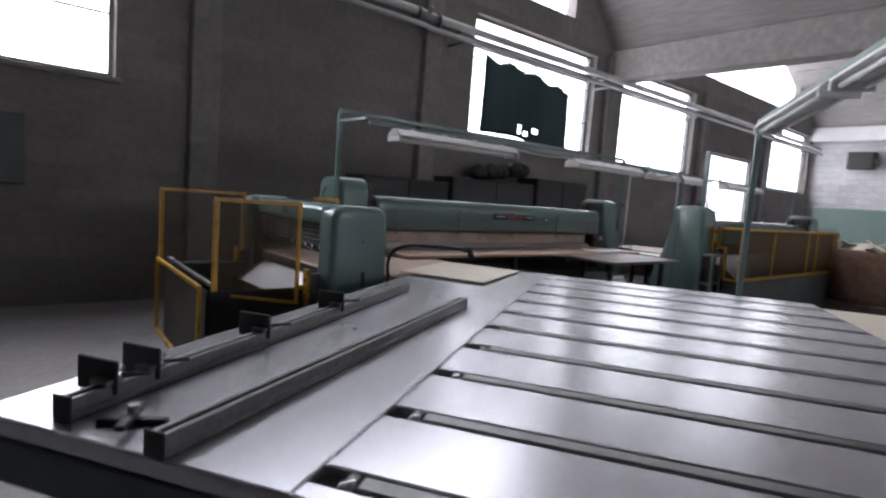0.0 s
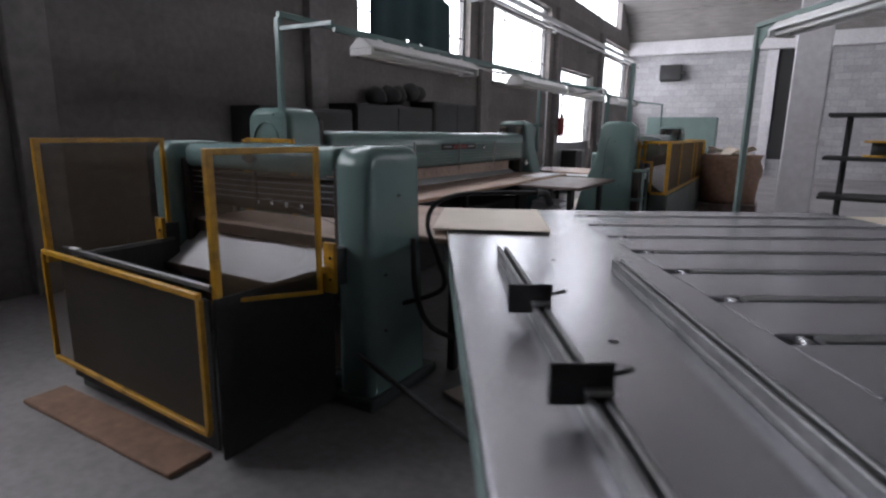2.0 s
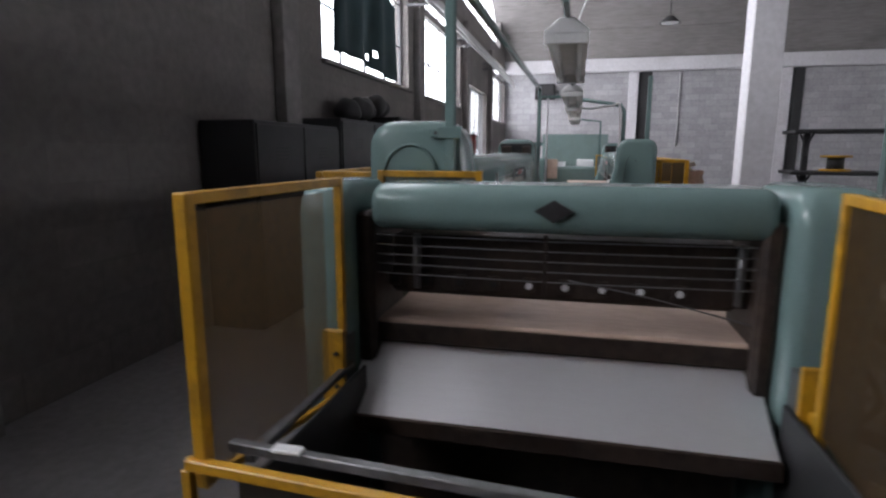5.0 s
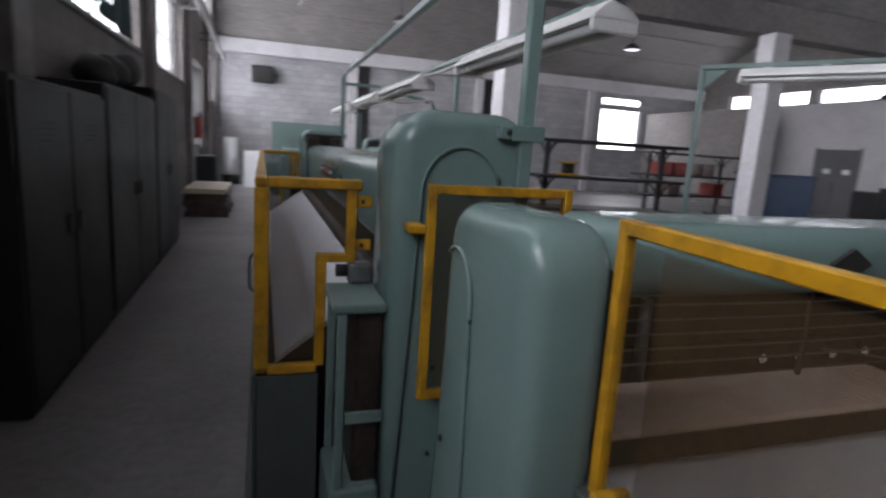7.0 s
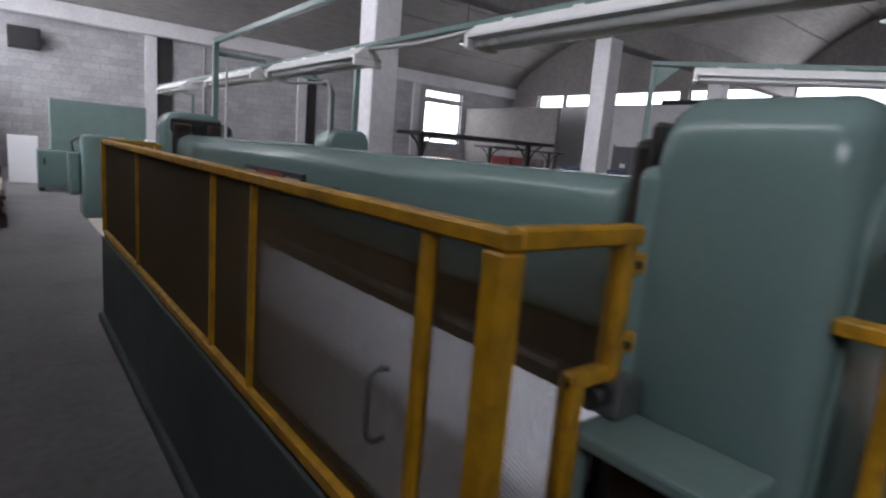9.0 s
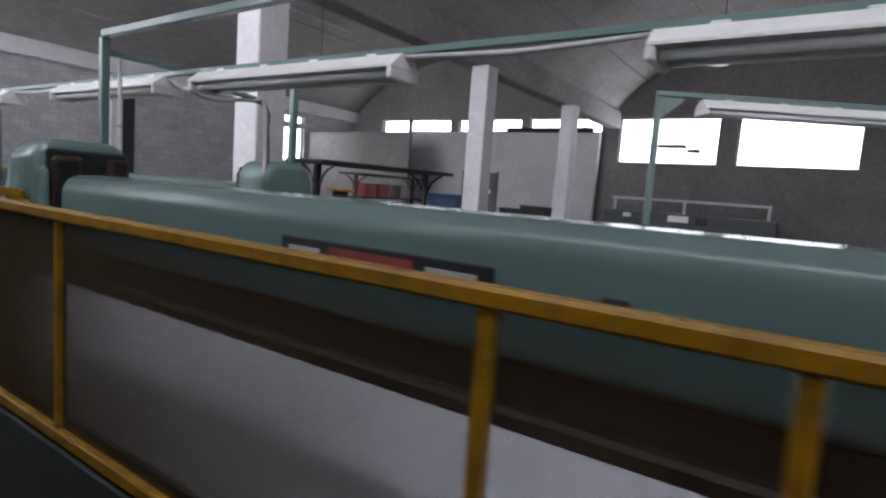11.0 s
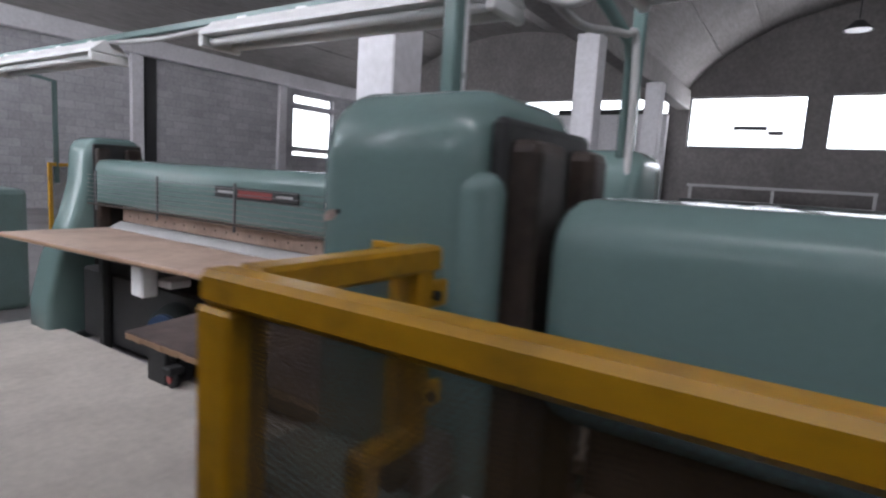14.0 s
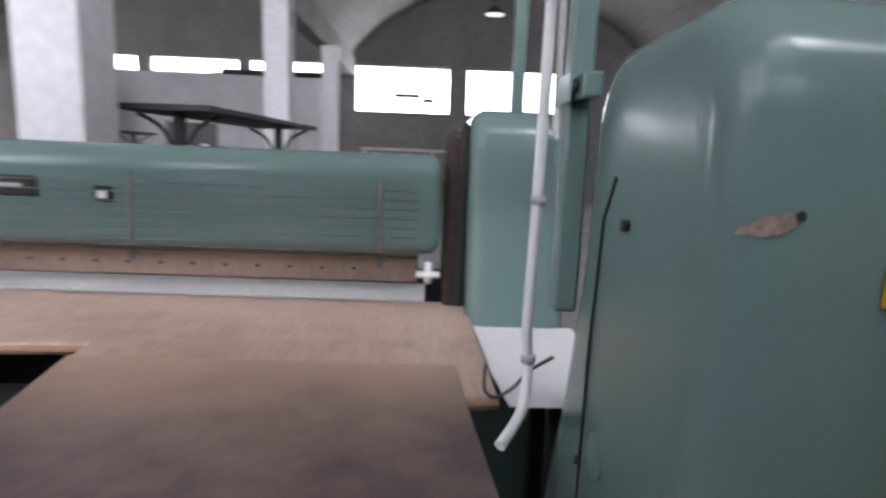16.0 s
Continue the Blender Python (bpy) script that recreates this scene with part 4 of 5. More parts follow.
# ---- big steel belt table, set askew ----
TA = 32.0
tb = thing("steel_belt_table", "large steel feed table with belt slots", "table", (-1.46, 0.0, 0), TA)
ZT = 0.86
part("tabletop", box(-0.115, 0.79, 0, 3.92, ZT - 0.05, ZT, 0.006, 2), STEEL, tb, "polished steel margin plate")
PITCH, FIRST = 0.393, 0.1
edges = [0.0]
for k in range(10):
    edges += [FIRST + PITCH * k - 0.04, FIRST + PITCH * k + 0.04]
edges.append(3.92)
for a, b in zip(edges[0::2], edges[1::2]):
    if b - a > 0.02:
        part("table_plate", box(0.792, 2.8, a, b, ZT - 0.05, ZT, 0.005, 2), STEEL, tb, "polished steel plate")
for k in range(10):
    y = FIRST + PITCH * k
    part("slot", box(0.792, 2.79, y - 0.038, y + 0.038, ZT - 0.055, ZT - 0.03), BLACK, tb)
    part("belt", box(0.9, 2.79, y - 0.03, y + 0.022, ZT - 0.012, ZT + 0.004, 0.004, 2), DULLSTEEL, tb, "grey conveyor belt")
    part("roller", tube([(0.87, y - 0.03, ZT - 0.02), (0.87, y + 0.03, ZT - 0.02)], 0.02, 10), STEEL, tb)
part("apron", box(-0.11, 2.8, -0.006, 0.02, ZT - 0.16, ZT - 0.051, 0.003, 1), DARKGREEN, tb)
part("apron", box(-0.118, -0.09, 0.02, 3.9, ZT - 0.14, ZT - 0.051, 0.003, 1), MINT_OLD, tb, "green side rail")
part("apron", box(0.01, 2.8, 3.9, 3.925, ZT - 0.16, ZT - 0.051, 0.003, 1), MINT_OLD, tb)
for x in (0.5, 2.6):
    for y in (0.3, 1.85, 3.4):
        part("table_leg", box(x - 0.035, x + 0.035, y - 0.035, y + 0.035, 0, ZT - 0.05, 0.006, 1), BLACK, tb)
part("stretcher", box(0.47, 0.53, 0.3, 3.4, 0.14, 0.19, 0.005, 1), BLACK, tb)
part("stretcher", box(2.57, 2.63, 0.3, 3.4, 0.14, 0.19, 0.005, 1), BLACK, tb)
part("brace", tube(curve_pts([(0.3, 2.9, 0.75), (0.1, 2.7, 0.6), (0.2, 2.4, 0.3), (0.5, 2.1, 0.2)]), 0.02, 8), BLACK, tb)
part("motor_box", box(0.15, 0.45, 2.3, 2.6, 0.45, 0.78, 0.02, 2), BLACK, tb)
for bx, by in ((0.3, 1.25), (0.35, 2.25), (0.3, 0.15)):
    part("bolt_hole", tube([(bx, by, ZT + 0.0005), (bx, by, ZT + 0.002)], 0.014, 10), BLACK, tb)


def fence(name, a, b, clamps):
    """A slotted steel stop rail lying on the table, with sliding stop blocks."""
    c, s = math.cos(radians(TA)), math.sin(radians(TA))
    w = [(-1.46 + p[0] * c - p[1] * s, 0.0 + p[0] * s + p[1] * c) for p in (a, b)]
    d = Vector((w[1][0] - w[0][0], w[1][1] - w[0][1]))
    f = thing(name, "slotted steel stop rail lying on the steel table", "stop rail", (w[0][0], w[0][1], ZT), math.degrees(math.atan2(-d.x, d.y)))
    n = d.length
    part("rail", box(-0.024, 0.024, 0, n, 0.001, 0.02, 0.003, 1), DULLSTEEL, f)
    for x0, x1 in ((-0.024, -0.008), (0.008, 0.024)):
        part("rail_flange", box(x0, x1, 0, n, 0.02, 0.056, 0.003, 1), DULLSTEEL, f)
    part("slot", box(-0.008, 0.008, 0.01, n - 0.01, 0.02, 0.024), BLACK, f)
    part("end_plate", box(-0.03, 0.03, -0.006, 0, 0.0, 0.064, 0.002, 1), BLACK, f)
    for y in clamps:
        st = part("stop_block", box(-0.1, 0.035, y - 0.005, y + 0.005, 0.03, 0.12, 0.003, 1), BLACK, f, "dark steel stop plate")
        part("clamp_screw", tube([(0.0, y + 0.006, 0.085), (0.0, y + 0.05, 0.085)], 0.009, 8), STEEL, st)
        part("clamp_base", box(-0.028, 0.028, y - 0.03, y + 0.03, 0.058, 0.072, 0.003, 1), DULLSTEEL, st)
        part("clamp_handle", tube([(0.02, y + 0.03, 0.075), (0.09, y + 0.05, 0.085)], 0.006, 6), BLACK, st)
    return f


fence("stop_rail", (0.126, 0.05), (0.12, 2.3), (0.12, 0.26, 0.78, 1.36))
fence("stop_rail", (0.456, -0.0), (0.57, 2.04), ())
cl = thing("loose_clamp", "loose dark hinge clamp lying on the steel table", "clamp", (-1.28, 0.24, ZT), 60)
part("arm", box(-0.08, 0.08, -0.012, 0.012, 0.0, 0.016, 0.003, 1), BLACK, cl)
part("arm", box(-0.012, 0.012, -0.09, 0.06, 0.017, 0.033, 0.003, 1), BLACK, cl)
part("pivot", tube([(0, 0, 0.0), (0, 0, 0.05)], 0.014, 8), DULLSTEEL, cl)
sh = thing("veneer_sheet", "pale beige veneer sheet across the table corner", "veneer", (-3.09, 2.96, 0.872), 26)
part("sheet", box(-0.34, 0.34, -0.45, 0.45, 0, 0.008, 0.002, 1), VENEER, sh)
sh = thing("veneer_sheet", "beige boards at the end of the steel table", "veneer", (-0.62, 4.3, 0), TA)
part("sheet", box(-0.25, 0.7, -0.8, 0.6, 0.82, 0.85, 0.004, 1), VENEER, sh)
part("trestle", box(-0.2, 0.65, -0.7, 0.5, 0.0, 0.815, 0.02, 1), DARKPLY, sh)
ho = thing("air_hose", "black rubber hose looping over the machine corner", "hose", (0, 0, 0))
part("hose", tube(curve_pts([(-3.21, 2.12, 0.5), (-3.0, 2.2, 0.6), (-3.06, 2.24, 0.76), (-3.13, 2.25, 0.92), (-3.1, 2.26, 1.03), (-3.0, 2.3, 1.09), (-2.85, 2.36, 1.11), (-2.6, 2.5, 1.115)]), 0.013, 8), BLACK, ho)
part("nozzle", tube([(-2.6, 2.5, 1.115), (-2.56, 2.52, 1.11), (-2.54, 2.53, 1.05)], 0.022, 8), BLACK, ho)
part("hose", tube(curve_pts([(-3.06, 2.0, 0.9), (-3.05, 2.02, 0.6), (-2.95, 2.05, 0.42), (-2.7, 2.15, 0.4), (-2.5, 2.3, 0.62), (-2.45, 2.35, 0.8)]), 0.014, 8), BLACK, ho, "hose drooping under the table")
rd = thing("floor_rod", "thin steel rod leaning from floor to machine foot", "rod", (0, 0, 0))
part("rod", tube([(-3.24, 1.78, 0.31), (-2.3, 1.66, 0.02)], 0.013, 8), DULLSTEEL, rd)
fb = thing("floor_board", "brown board on the floor below the steel table", "board", (-2.45, 2.3, 0.0), -20)
part("board", box(-0.45, 0.5, -0.3, 0.35, 0.001, 0.02, 0.004, 1), PLY, fb)
fb = thing("floor_board", "worn brown duckboard before the short guillotine", "board", (-4.1, 0.72, 0), 0)
part("board", box(-0.68, 0.56, 0.19, 0.4, 0.001, 0.025, 0.006, 1), CARD, fb)

# ---- lamps on frames ----
def lamp(at, rz, L=1.62, group="fluorescent lamps on frames"):
    """An unlit twin-tube batten lamp hung along +y."""
    l = thing("fluorescent_lamp", "unlit white twin-tube fluorescent batten lamp", "lamp", at, rz, group)
    part("housing", prism([(-0.1, 0), (-0.035, 0.055), (0.035, 0.055), (0.1, 0), (0.1, -0.012), (-0.1, -0.012)], "y", 0, L, 0.004, 1), WHITE, l)
    for x in (-0.055, 0.055):
        part("tube", tube([(x, 0.04, -0.035), (x, L - 0.04, -0.035)], 0.017, 10), TUBE, l)
    for y in (0.0, L - 0.03):
        part("end_cap", box(-0.1, 0.1, y, y + 0.03, -0.06, -0.012, 0.006, 1), WHITE, l)
    for k in range(4):
        y = L * (k + 0.5) / 4
        part("clip", box(-0.02, 0.02, y - 0.03, y + 0.03, 0.056, 0.07, 0.004, 1), WHITE, l)
    return l


for y, n in ((2.89, 1.6), (5.54, 1.51), (7.41, 1.45), (9.8, 1.5)):
    lamp((-4.09, y, 1.99), 0, n)
fr = thing("lighting_gantry", "mint-green steel gantry carrying the lamps and cables", "gantry", (0, 0, 0))
for x, y, out in ((-4.565, 2.598, -1), (-4.5, 7.343, 1)):
    po = part("post", box(x - 0.022, x + 0.022, y - 0.02, y + 0.02, 1.15, 2.17, 0.005, 1), MINT, fr)
    part("clamp_strap", box(x - 0.055, x + 0.055, min(y + 0.022 * out, y + 0.028 * out), max(y + 0.022 * out, y + 0.028 * out), 1.5, 1.55, 0.003, 1), MINT, po)
    part("foot_bracket", box(x - 0.09, x - 0.023, y - 0.016, y + 0.016, 1.505, 1.545, 0.004, 1), MINT, po)
    bolt(po, (x - 0.06, y + 0.017 * out, 1.525), (0, out, 0), 0.01)
    part("cross_arm", box(x + 0.023, -4.08, y - 0.015, y + 0.015, 2.08, 2.11, 0.004, 1), MINT, fr)
bar("top_rail", (-4.5, 7.343, 2.19), (-4.565, 2.598, 2.19), 0.04, MINT, fr)
part("lamp_rail", box(-4.105, -4.075, 2.62, 11.6, 2.045, 2.075, 0.004, 1), MINT, fr)
part("post", tube([(-3.5, 7.2, 1.2), (-3.5, 7.2, 1.9), (-3.54, 7.2, 1.97), (-4.07, 7.2, 2.06)], 0.022, 10), MINT, fr)
part("post", box(-3.25, -3.2, 7.23, 7.28, 1.3, 2.3, 0.005, 1), MINT, fr)
part("post", tube([(-3.6, 11.68, 1.2), (-3.6, 11.68, 2.0), (-4.07, 11.55, 2.05)], 0.02, 10), MINT, fr)
cb = thing("lamp_cable", "grey cable strung between the lamps", "cable", (0, 0, 0))
part("cable", tube(curve_pts([(-4.09, 4.48, 2.04), (-4.09, 5.0, 2.02), (-4.09, 5.55, 2.04)]), 0.012, 8), CONDUIT, cb)
part("cable", tube(curve_pts([(-4.09, 7.04, 2.03), (-4.06, 7.22, 1.96), (-4.09, 7.42, 2.03)]), 0.012, 8), CONDUIT, cb)
part("cable", tube(curve_pts([(-4.08, 7.3, 1.99), (-3.9, 7.25, 1.94), (-3.65, 7.19, 1.97), (-3.55, 7.17, 1.93), (-3.54, 7.16, 1.3)]), 0.014, 8), CONDUIT, cb)
part("cable", tube(curve_pts([(-4.4, 7.375, 2.1), (-4.4, 7.38, 1.35), (-4.405, 7.385, 1.1), (-4.4, 7.378, 1.0), (-4.43, 7.39, 0.925), (-4.5, 7.44, 0.885)]), 0.011, 8), PAPER, cb, "white cable drop")
for z in (1.335, 1.02, 1.7):
    part("cable_clip", tube([(-4.4, 7.378, z - 0.008), (-4.4, 7.378, z + 0.008)], 0.015, 8), CONDUIT, cb)
part("cable", tube(curve_pts([(-4.09, 8.85, 2.04), (-4.09, 9.3, 2.02), (-4.09, 9.81, 2.04)]), 0.012, 8), CONDUIT, cb)

lf = thing("lighting_gantry", "dark green lamp gantry standing at the steel table", "gantry", (-1.78, 5.02, 0), TA)
part("post", box(-0.022, 0.022, -0.022, 0.022, 0, 2.26, 0.005, 1), MINT_OLD, lf)
part("arm", box(-0.022, 0.022, -3.6, 0.022, 2.262, 2.3, 0.005, 1), MINT_OLD, lf)
part("gusset", prism([(-0.022, 2.26), (-0.2, 2.26), (-0.022, 2.1)], "x", -0.004, 0.004), MINT_OLD, lf)
d = Vector((math.sin(radians(TA)), -math.cos(radians(TA))))
for k in (0.3, 2.0):
    lamp((-1.78 + d.x * k, 5.02 + d.y * k, 2.2), TA + 180, 1.55)

# ---- board, pallet and motor at the second table ----
b = thing("loose_board", "dark brown phenolic board jutting from the table", "board", (0, 0, 0))
part("board", prism([(-4.77, 7.45), (-4.302, 7.49), (-4.1, 7.5), (-4.1, 8.475), (-4.77, 8.35)], "z", 0.864, 0.889, 0.006, 2), WORNBOARD, b)
bm = bmesh.new()
rnd = random.Random(5)
for k in range(30):
    y = 7.47 + 0.029 * k
    box(-4.772 - rnd.uniform(0, 0.003), -4.7695, y, y + 0.0288, 0.866 + rnd.uniform(0, 0.003), 0.886 - rnd.uniform(0, 0.003), bm=bm)
part("edge", bm, RAWPLY, b, "splintered raw edge")
for y in (7.6, 8.2):
    part("bracket", box(-4.7, -4.0, y - 0.025, y + 0.025, 0.805, 0.845, 0.004, 1), BLACK, b)
    part("prop", box(-4.05, -4.01, y - 0.02, y + 0.02, 0, 0.8, 0.004, 1), BLACK, b)
p = thing("floor_panel", "large dusty fibreboard panel lying on low bearers", "panel", (0, 0, 0))
part("panel", box(-5.0, -3.74, 8.46, 11.7, 0.07, 0.1, 0.006, 1), FLOORBOARD, p)
for y in (8.65, 10.1, 11.5):
    part("bearer", box(-4.95, -3.8, y - 0.05, y + 0.05, 0, 0.069, 0.004, 1), DARKPLY, p)
mo = thing("motor", "grey-blue electric motor with red terminal box under the table", "motor", (-3.8, 9.72, 0))
part("body", tube([(-0.09, -0.07, 0.47), (0.09, 0.09, 0.47)], 0.085, 16), DARKGREEN, mo)
for k in range(7):
    part("cooling_fin", tube([(-0.08 + 0.025 * k, -0.06 + 0.022 * k, 0.47), (-0.074 + 0.025 * k, -0.055 + 0.022 * k, 0.47)], 0.095, 14), DARKGREEN, mo)
part("fan_cover", tube([(-0.13, -0.105, 0.47), (-0.09, -0.07, 0.47)], 0.075, 16), BLUE, mo)
part("terminal_box", box(-0.1, -0.04, -0.12, -0.06, 0.44, 0.49, 0.008, 1), RED, mo)
part("pedestal", box(-0.09, 0.09, -0.09, 0.11, 0.1, 0.385, 0.01, 1), BLACK, mo)
for x, y in ((-3.86, 9.6), (-3.82, 9.2)):
    cs = thing("caster", "black caster with red hub on the floor panel", "caster", (x, y, 0.1))
    part("fork", box(-0.05, 0.05, -0.045, 0.045, 0.08, 0.13, 0.01, 1), BLACK, cs)
    part("wheel", tube([(-0.02, 0, 0.055), (0.02, 0, 0.055)], 0.055, 14), BLACK, cs)
    part("hub", tube([(-0.03, 0, 0.055), (0.03, 0, 0.055)], 0.025, 10), RED, cs)
sw = thing("switch_box", "white switch box below the plywood table", "switch box", (-3.96, 9.72, 0))
part("box", box(-0.05, 0.05, -0.06, 0.06, 0.65, 0.834, 0.01, 1), WHITE, sw)
part("arm", box(0.06, 0.2, -0.15, -0.02, 0.7, 0.75, 0.01, 1), WHITE, sw)
pc = thing("paper_sheet", "white paper sheet lying at the table's end", "paper", (0, 0, 0))
part("sheet", prism([(-4.28, 7.1), (-3.68, 7.1), (-3.68, 7.425), (-4.1, 7.41), (-4.285, 7.39)], "z", 0.862, 0.866), PAPER, pc)
part("support", box(-4.2, -3.72, 7.12, 7.38, 0.83, 0.861, 0.006, 1), DARKPLY, pc, "dark board below the sheet")
for x in (-4.12, -3.9):
    part("support_leg", box(x - 0.02, x + 0.02, 7.22, 7.26, 0, 0.829, 0.004, 1), BLACK, pc)
hk = thing("wire_hook", "bent steel wire hook hanging at the column", "hook", (0, 0, 0))
part("wire", tube(curve_pts([(-4.42, 7.335, 1.03), (-4.36, 7.35, 0.99), (-4.3, 7.36, 0.95), (-4.27, 7.38, 0.905), (-4.28, 7.42, 0.885), (-4.3, 7.45, 0.91), (-4.3, 7.45, 0.97)]), 0.004, 6), DULLSTEEL, hk)

# ---- along the window wall ----
def locker(y0, y1, h, label):
    c = thing("locker", label, "locker", (WX + 0.02, y0, 0), group="lockers on the window wall")
    W = y1 - y0
    part("body", box(0, 0.48, 0, W, 0, h, 0.008, 1), LOCKER, c)
    for k in range(2):
        d = part("door", box(0.482, 0.5, W * k / 2 + 0.012, W * (k + 1) / 2 - 0.012, 0.06, h - 0.03, 0.005, 1), LOCKER, c)
        part("handle", box(0.5, 0.52, W * (0.42 + 0.12 * k), W * (0.42 + 0.12 * k) + 0.025, h * 0.5, h * 0.5 + 0.12, 0.004, 1), DULLSTEEL, d)
        for j in range(4):
            part("vent_slot", box(0.5005, 0.502, W * (k + 0.5) / 2 - 0.1, W * (k + 0.5) / 2 + 0.1, h - 0.22 - 0.03 * j, h - 0.21 - 0.03 * j), BLACK, d)
    return c


locker(4.05, 5.6, 1.68, "dark grey steel locker against the wall")
locker(5.68, 7.6, 1.78, "wide dark grey locker with double doors")
locker(7.68, 9.15, 1.9, "tall dark grey locker with pale side")
bd = thing("cloth_bundle", "dark crumpled bundle on top of the lockers", "bundle", (-6.68, 7.0, 1.782))
for k in range(5):
    bm = bmesh.new()
    bmesh.ops.create_icosphere(bm, subdivisions=3, radius=0.16)
    for v in bm.verts:
        v.co *= 1 + 0.35 * noise.noise(v.co * 6 + Vector((k, 3, 1)))
        v.co.z = max(v.co.z * 0.9, -0.13) + 0.13
        v.co += Vector((0.05 * (k % 2), -0.55 + 0.26 * k, 0.02 * k if k < 3 else 0.1))
    part("fold", bm, BLACK, bd, smooth=True)
st = thing("board_stack", "low stack of boards and offcuts on a pallet", "board stack", (-6.28, 12.45, 0))
for k in (-0.8, 0, 0.8):
    part("pallet_block", box(-0.36, 0.36, k - 0.06, k + 0.06, 0, 0.1, 0.005, 1), DARKPLY, st)
for k in range(9):
    o = random.uniform(-0.05, 0.05)
    part("board", box(-0.36 + o, 0.33 + o, -0.9 + o, 0.9 - 2 * o, 0.101 + 0.045 * k, 0.143 + 0.045 * k, 0.003, 1), VENEER if k > 6 else DARKPLY, st)
rl = thing("paper_roll", "white roll standing by the far wall", "roll", (-6.25, 19.3, 0))
part("roll", tube([(0, 0, 0.28), (0, 0, 1.4)], 0.22, 20), PAPER, rl)
part("stand", tube([(0, 0, 0), (0, 0, 0.28)], 0.26, 16), BLACK, rl)
sg = thing("fire_extinguisher", "red fire extinguisher hung on the window wall", "extinguisher", (WX + 0.24, 14.7, 1.35))
part("cylinder", tube([(0, 0, 0), (0, 0, 0.02), (0, 0, 0.42), (0, 0, 0.47)], 0.085, 16), RED, sg)
part("neck", tube([(0, 0, 0.47), (0, 0, 0.53)], 0.03, 10), BLACK, sg)
part("lever", box(-0.02, 0.11, -0.015, 0.015, 0.53, 0.56, 0.005, 1), BLACK, sg)
part("hose", tube(curve_pts([(0.03, 0.03, 0.51), (0.09, 0.09, 0.45), (0.1, 0.09, 0.25), (0.09, 0.06, 0.1)]), 0.013, 6), BLACK, sg)
part("wall_hook", box(-0.12, -0.02, -0.03, 0.03, 0.38, 0.42, 0.005, 1), BARS, sg)
bx = thing("control_box", "dark switch box on the window wall", "switch box", (WX, 0.25, 1.62))
part("case", box(0.0, 0.12, -0.25, 0.1, -0.35, 0.35, 0.01, 1), DARKGREEN, bx)
part("lid", box(0.12, 0.135, -0.22, 0.07, -0.3, 0.3, 0.005, 1), DARKGREEN, bx)
bx = thing("waste_bin", "dark bin beside the far door", "bin", (-6.6, 15.5, 0))
part("bin", box(-0.22, 0.22, -0.3, 0.3, 0.01, 0.95, 0.03, 2), BLACK, bx)

# ---- far machines and clutter ----
mc = thing("green_press", "pale green press with a wooden side panel", "machine", (-4.7, 12.6, 0))
part("column", box(-0.3, 0.05, -0.3, 0.25, 0, 1.28, 0.06, 3), MINT, mc, smooth=True)
part("body", box(0.051, 1.2, -0.1, 0.6, 0.0, 1.1, 0.05, 2), MINT_OLD, mc)
part("side_panel", box(0.06, 0.28, -0.2, -0.105, 0.85, 1.26, 0.01, 1), PLY, mc)
part("hopper", box(-0.46, -0.302, -0.15, 0.2, 0.35, 1.0, 0.04, 2), MINT, mc)
part("lever", tube([(-0.38, 0, 1.0), (-0.4, 0, 1.14), (-0.2, 0.0, 1.3)], 0.012, 8), BLACK, mc)
for k in range(2):
    pk = thing("paper_stack", "sheets stacked on the pale green press", "paper", (-4.45 + 0.6 * k, 12.95, 1.1))
    part("sheaf", box(-0.18, 0.18, -0.12, 0.12, 0.0, 0.1 + 0.05 * k, 0.006, 1), PAPER, pk)
pn = thing("tall_cabinet", "large green sheet-metal cabinet back", "cabinet", (-4.08, 17.95, 0))
part("panel", box(-1.0, 0.95, -0.05, 0.35, 0.3, 1.93, 0.02, 1), MINT_OLD, pn)
part("foot", box(-0.95, -0.8, 0.0, 0.3, 0, 0.3, 0.01, 1), DARKGREEN, pn)
part("foot", box(0.75, 0.9, 0.0, 0.3, 0, 0.3, 0.01, 1), DARKGREEN, pn)
cb = thing("green_cabinet", "low mint-green machine cabinet on feet", "cabinet", (-5.03, 16.6, 0))
part("body", box(-0.36, 0.36, -0.3, 0.3, 0.08, 0.84, 0.025, 2), MINT, cb)
part("door", box(-0.3, 0.3, -0.318, -0.301, 0.14, 0.78, 0.006, 1), MINT, cb)
part("handle", box(-0.27, -0.23, -0.335, -0.319, 0.55, 0.68, 0.005, 1), BLACK, cb)
for x in (-0.3, 0.3):
    part("foot", box(x - 0.05, x + 0.05, -0.28, 0.28, 0, 0.08, 0.005, 1), BLACK, cb)
ct = thing("carton", "white carton beside the green cabinet", "carton", (-5.6, 18.3, 0))
part("box", box(-0.25, 0.3, -0.2, 0.2, 0, 1.05, 0.01, 1), PAPER, ct)
br = thing("waste_sack", "large brown paper sack of veneer offcuts", "sack", (-2.25, 11.3, 0))
bm = bmesh.new()
bmesh.ops.create_cone(bm, cap_ends=True, segments=28, radius1=0.47, radius2=0.52, depth=0.85)
bmesh.ops.subdivide_edges(bm, edges=[e for e in bm.edges if abs(e.verts[0].co.z - e.verts[1].co.z) > 0.3], cuts=9)
for v in bm.verts:
    k = 1 + 0.12 * noise.noise(v.co * 4) + 0.05 * noise.noise(v.co * 11)
    v.co.x *= k
    v.co.y *= k
    v.co.z = v.co.z + 0.425 + 0.22 + (0.05 * noise.noise(v.co * 5) if v.co.z > 0.3 else 0)
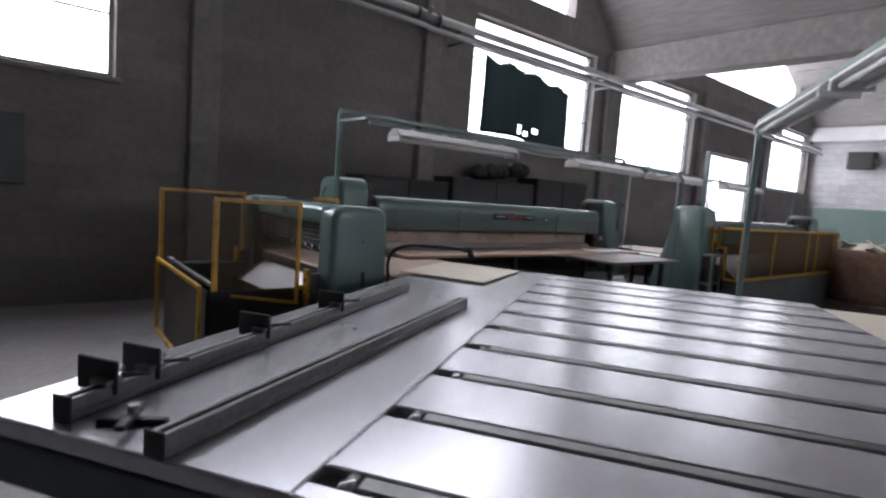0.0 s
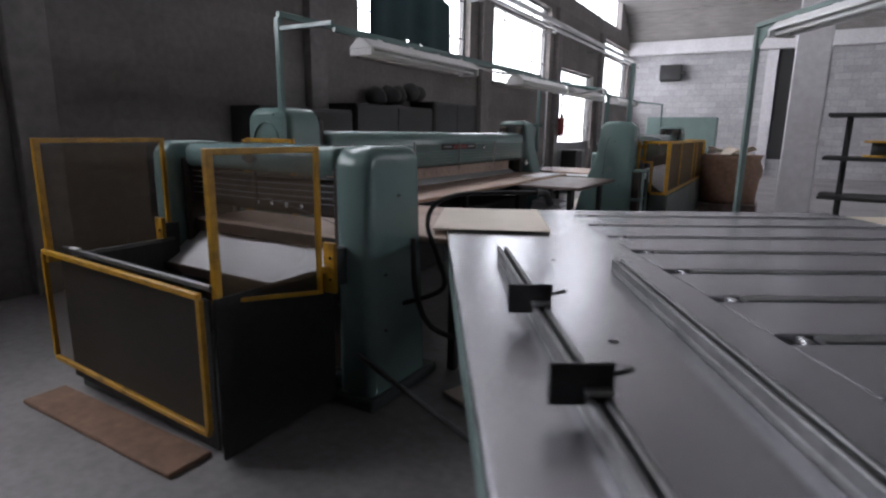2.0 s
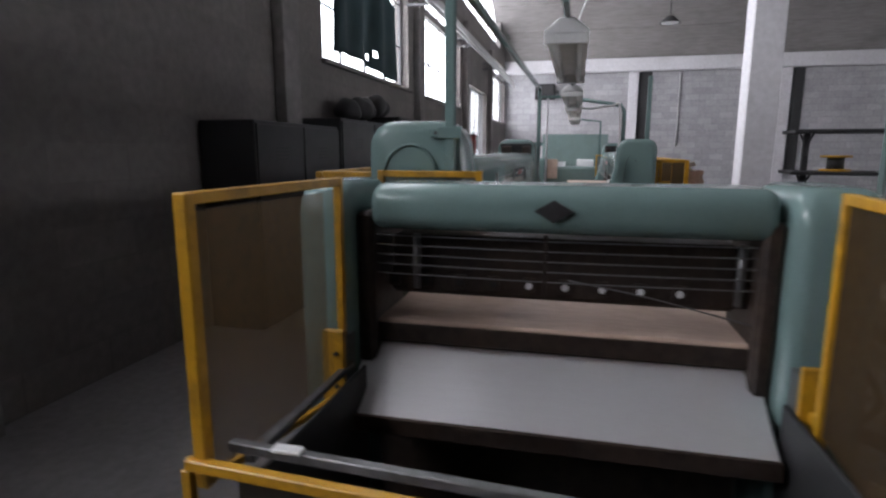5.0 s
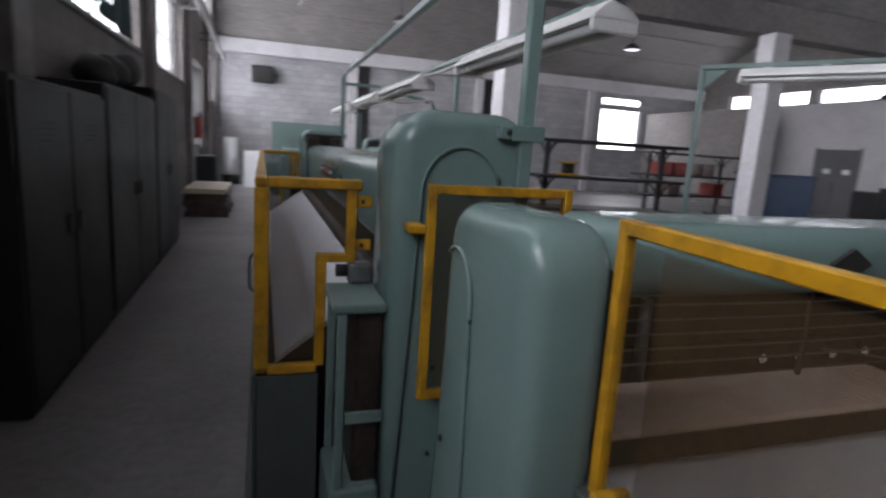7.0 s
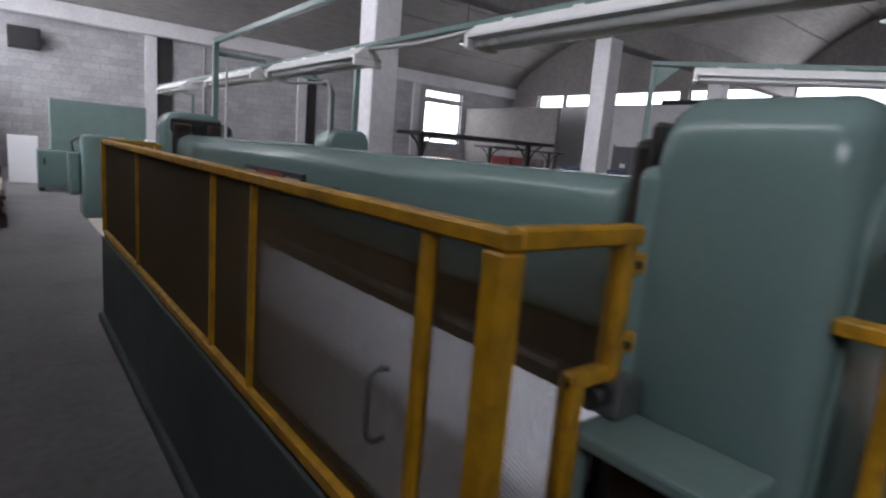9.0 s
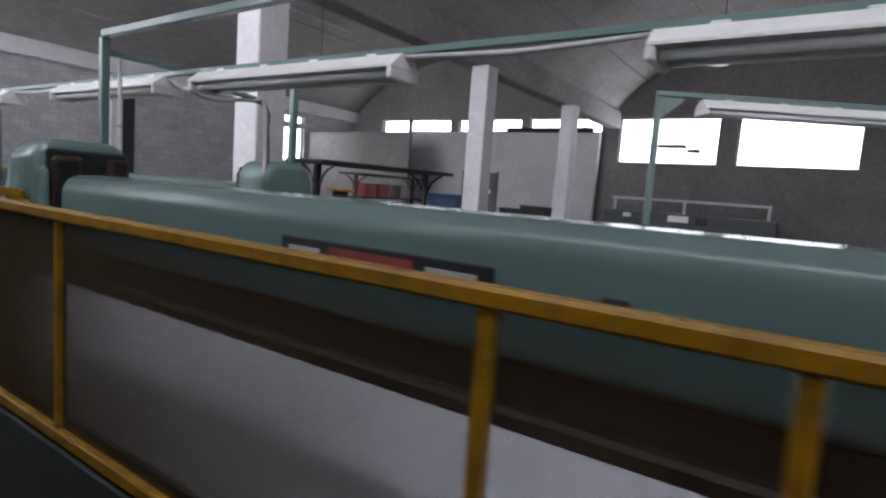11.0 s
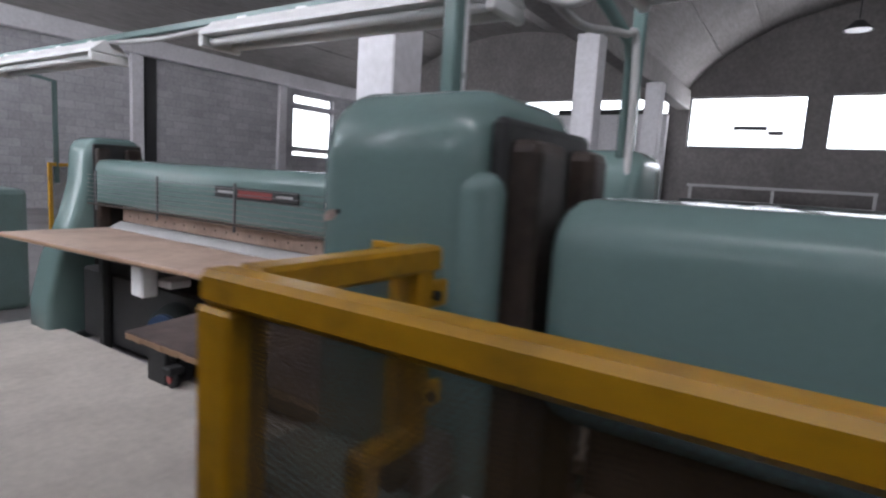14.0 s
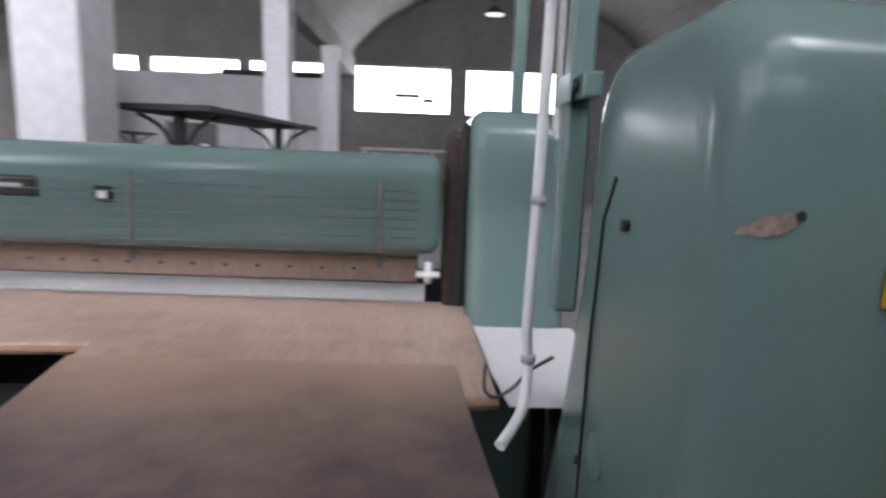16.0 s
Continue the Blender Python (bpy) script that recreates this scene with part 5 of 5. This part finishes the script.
part("sack", bm, CARD, br, smooth=True)
part("base", box(-0.5, 0.5, -0.45, 0.45, 0, 0.22, 0.01, 1), DARKPLY, br)
for k in range(14):
    a, r = random.uniform(0, 6.28), random.uniform(0.05, 0.36)
    bm = box(-0.14, 0.14, -0.09, 0.09, -0.006, 0.006, 0.003, 1)
    bmesh.ops.transform(bm, matrix=pose(r * math.cos(a), r * math.sin(a), 1.1 + random.uniform(0, 0.07), random.uniform(-30, 30), random.uniform(-30, 30), random.uniform(0, 180)), verts=bm.verts)
    part("offcut", bm, VENEER, br)


def rack(at, rz, L, label):
    """A dark cantilever rack: two uprights with braced arms, long shelves."""
    r = thing("timber_rack", label, "rack", at, rz, group="dark racks")
    for z in (0.55, 1.1, 1.7):
        part("shelf", box(-L / 2, L / 2, -0.4, 0.4, z, z + 0.05, 0.008, 1), BLACK, r)
    for x in (-L / 2 + 0.25, L / 2 - 0.25):
        part("upright", box(x - 0.04, x + 0.04, -0.04, 0.04, 0, 1.7, 0.006, 1), BLACK, r)
        part("foot", box(x - 0.05, x + 0.05, -0.4, 0.4, 0, 0.07, 0.006, 1), BLACK, r)
        for z in (1.1, 1.7):
            for s in (-1, 1):
                part("brace", tube(curve_pts([(x, s * 0.04, z - 0.32), (x, s * 0.16, z - 0.12), (x, s * 0.36, z - 0.01)]), 0.018, 8), BLACK, r)
    return r


rack((0.4, 9.55, 0), -6, 2.7, "dark steel rack with braced arms and long shelves")
rack((6.2, 14.2, 0), 4, 3.2, "dark steel rack loaded with boards")
for k, (x, y, z, mtl, nm) in enumerate(((5.3, 14.2, 1.15, RED, "red"), (5.9, 14.25, 1.15, RED, "red"), (6.9, 14.3, 1.15, DARKPLY, "brown"), (7.3, 14.3, 0.6, RED, "red"), (5.6, 14.1, 0.6, DARKPLY, "brown"))):
    c = thing("crate", "small %s crate on the dark rack" % nm, "crate", (x, y, z))
    part("box", box(-0.22, 0.22, -0.25, 0.25, 0, 0.32, 0.01, 1), mtl, c)
    part("rim", box(-0.235, 0.235, -0.265, 0.265, 0.32, 0.35, 0.006, 1), mtl, c)
yr = thing("cable_reel", "yellow cable reel lying on the rack", "reel", (-0.3, 9.6, 1.15))
for z in (0.0, 0.2):
    part("flange", tube([(0, 0, z), (0, 0, z + 0.03)], 0.2, 20), YELLOW, yr)
part("core", tube([(0, 0, 0.03), (0, 0, 0.2)], 0.11, 16), BLACK, yr)
bl = thing("blue_container", "dark blue open container on the hall floor", "container", (8.2, 13.0, 0))
part("body", box(-0.9, 0.9, -0.5, 0.5, 0.1, 1.3, 0.02, 1), BLUE, bl)
part("rim", box(-0.94, 0.94, -0.54, 0.54, 1.3, 1.36, 0.01, 1), BLUE, bl)
for x in (-0.7, 0.7):
    part("skid", box(x - 0.08, x + 0.08, -0.45, 0.45, 0, 0.1, 0.005, 1), BLACK, bl)
fm = thing("green_press_line", "long dark green press line below the far windows", "machine", (12.9, 7.4, 0))
part("body", box(-0.5, 0.5, -2.5, 2.5, 0.0, 1.25, 0.03, 2), DARKGREEN, fm)
part("gantry", box(-0.06, 0.06, -2.3, 2.4, 1.62, 1.7, 0.01, 1), CONDUIT, fm)
for y in (-2.25, 0.1, 2.3):
    part("gantry_post", box(-0.04, 0.04, y - 0.04, y + 0.04, 1.25, 1.62, 0.005, 1), CONDUIT, fm)
part("control_panel", box(-0.53, -0.502, -0.15, 0.45, 1.0, 1.2, 0.006, 1), PAPER, fm, "pale control panel")
part("control_panel", box(-0.53, -0.502, -0.7, -0.35, 0.95, 1.18, 0.006, 1), BLACK, fm)
part("control_panel", box(-0.53, -0.502, 1.6, 1.85, 1.05, 1.18, 0.006, 1), PAPER, fm)
for x, y, z in ((12.6, 16.9, 0.75), (12.8, 13.4, 0.95), (12.5, 12.4, 1.1)):
    cb = thing("floor_cabinet", "dark low cabinet by the white partition", "cabinet", (x, y, 0))
    part("body", box(-0.3, 0.3, -0.5, 0.5, 0.05, z, 0.02, 1), BLACK, cb)
    part("top", box(-0.33, 0.33, -0.53, 0.53, z, z + 0.03, 0.008, 1), DARKGREEN, cb)
    part("plinth", box(-0.27, 0.27, -0.47, 0.47, 0, 0.05), BLACK, cb)
for x, y in ((2.5, 5.4), (8.0, 6.2), (5.2, 16.0), (-1.8, 16.5)):
    z = vault_z(y, *(BAYS[1] if y < 10.45 else BAYS[2]))
    pl = thing("pendant_lamp", "small dark pendant lamp under the vault", "pendant lamp", (x, y, 0), group="pendant lamps")
    part("rod", tube([(0, 0, 4.95), (0, 0, z + 0.05)], 0.012, 6), BLACK, pl)
    bm = bmesh.new()
    bmesh.ops.create_cone(bm, cap_ends=False, segments=20, radius1=0.26, radius2=0.08, depth=0.18, matrix=Matrix.Translation((0, 0, 4.82)))
    part("shade", bm, BLACK, pl, smooth=True)
    part("lens", tube([(0, 0, 4.73), (0, 0, 4.76)], 0.22, 18), TUBE, pl)
pp = thing("ceiling_conduit", "thin grey conduit crossing under the vault", "conduit", (0, 0, 0))
for a, b in (((-6.7, 15.2, 6.9), (2.2, 15.2, 6.9)), ((-5.2, 18.6, 6.85), (9.0, 18.6, 6.85)), ((-1.1, 11.3, 5.15), (7.0, 11.3, 5.15)), ((-4.2, 21.4, 5.9), (-3.4, 12.2, 5.9))):
    part("pipe", tube([a, b], 0.025, 8), CONDUIT, pp)
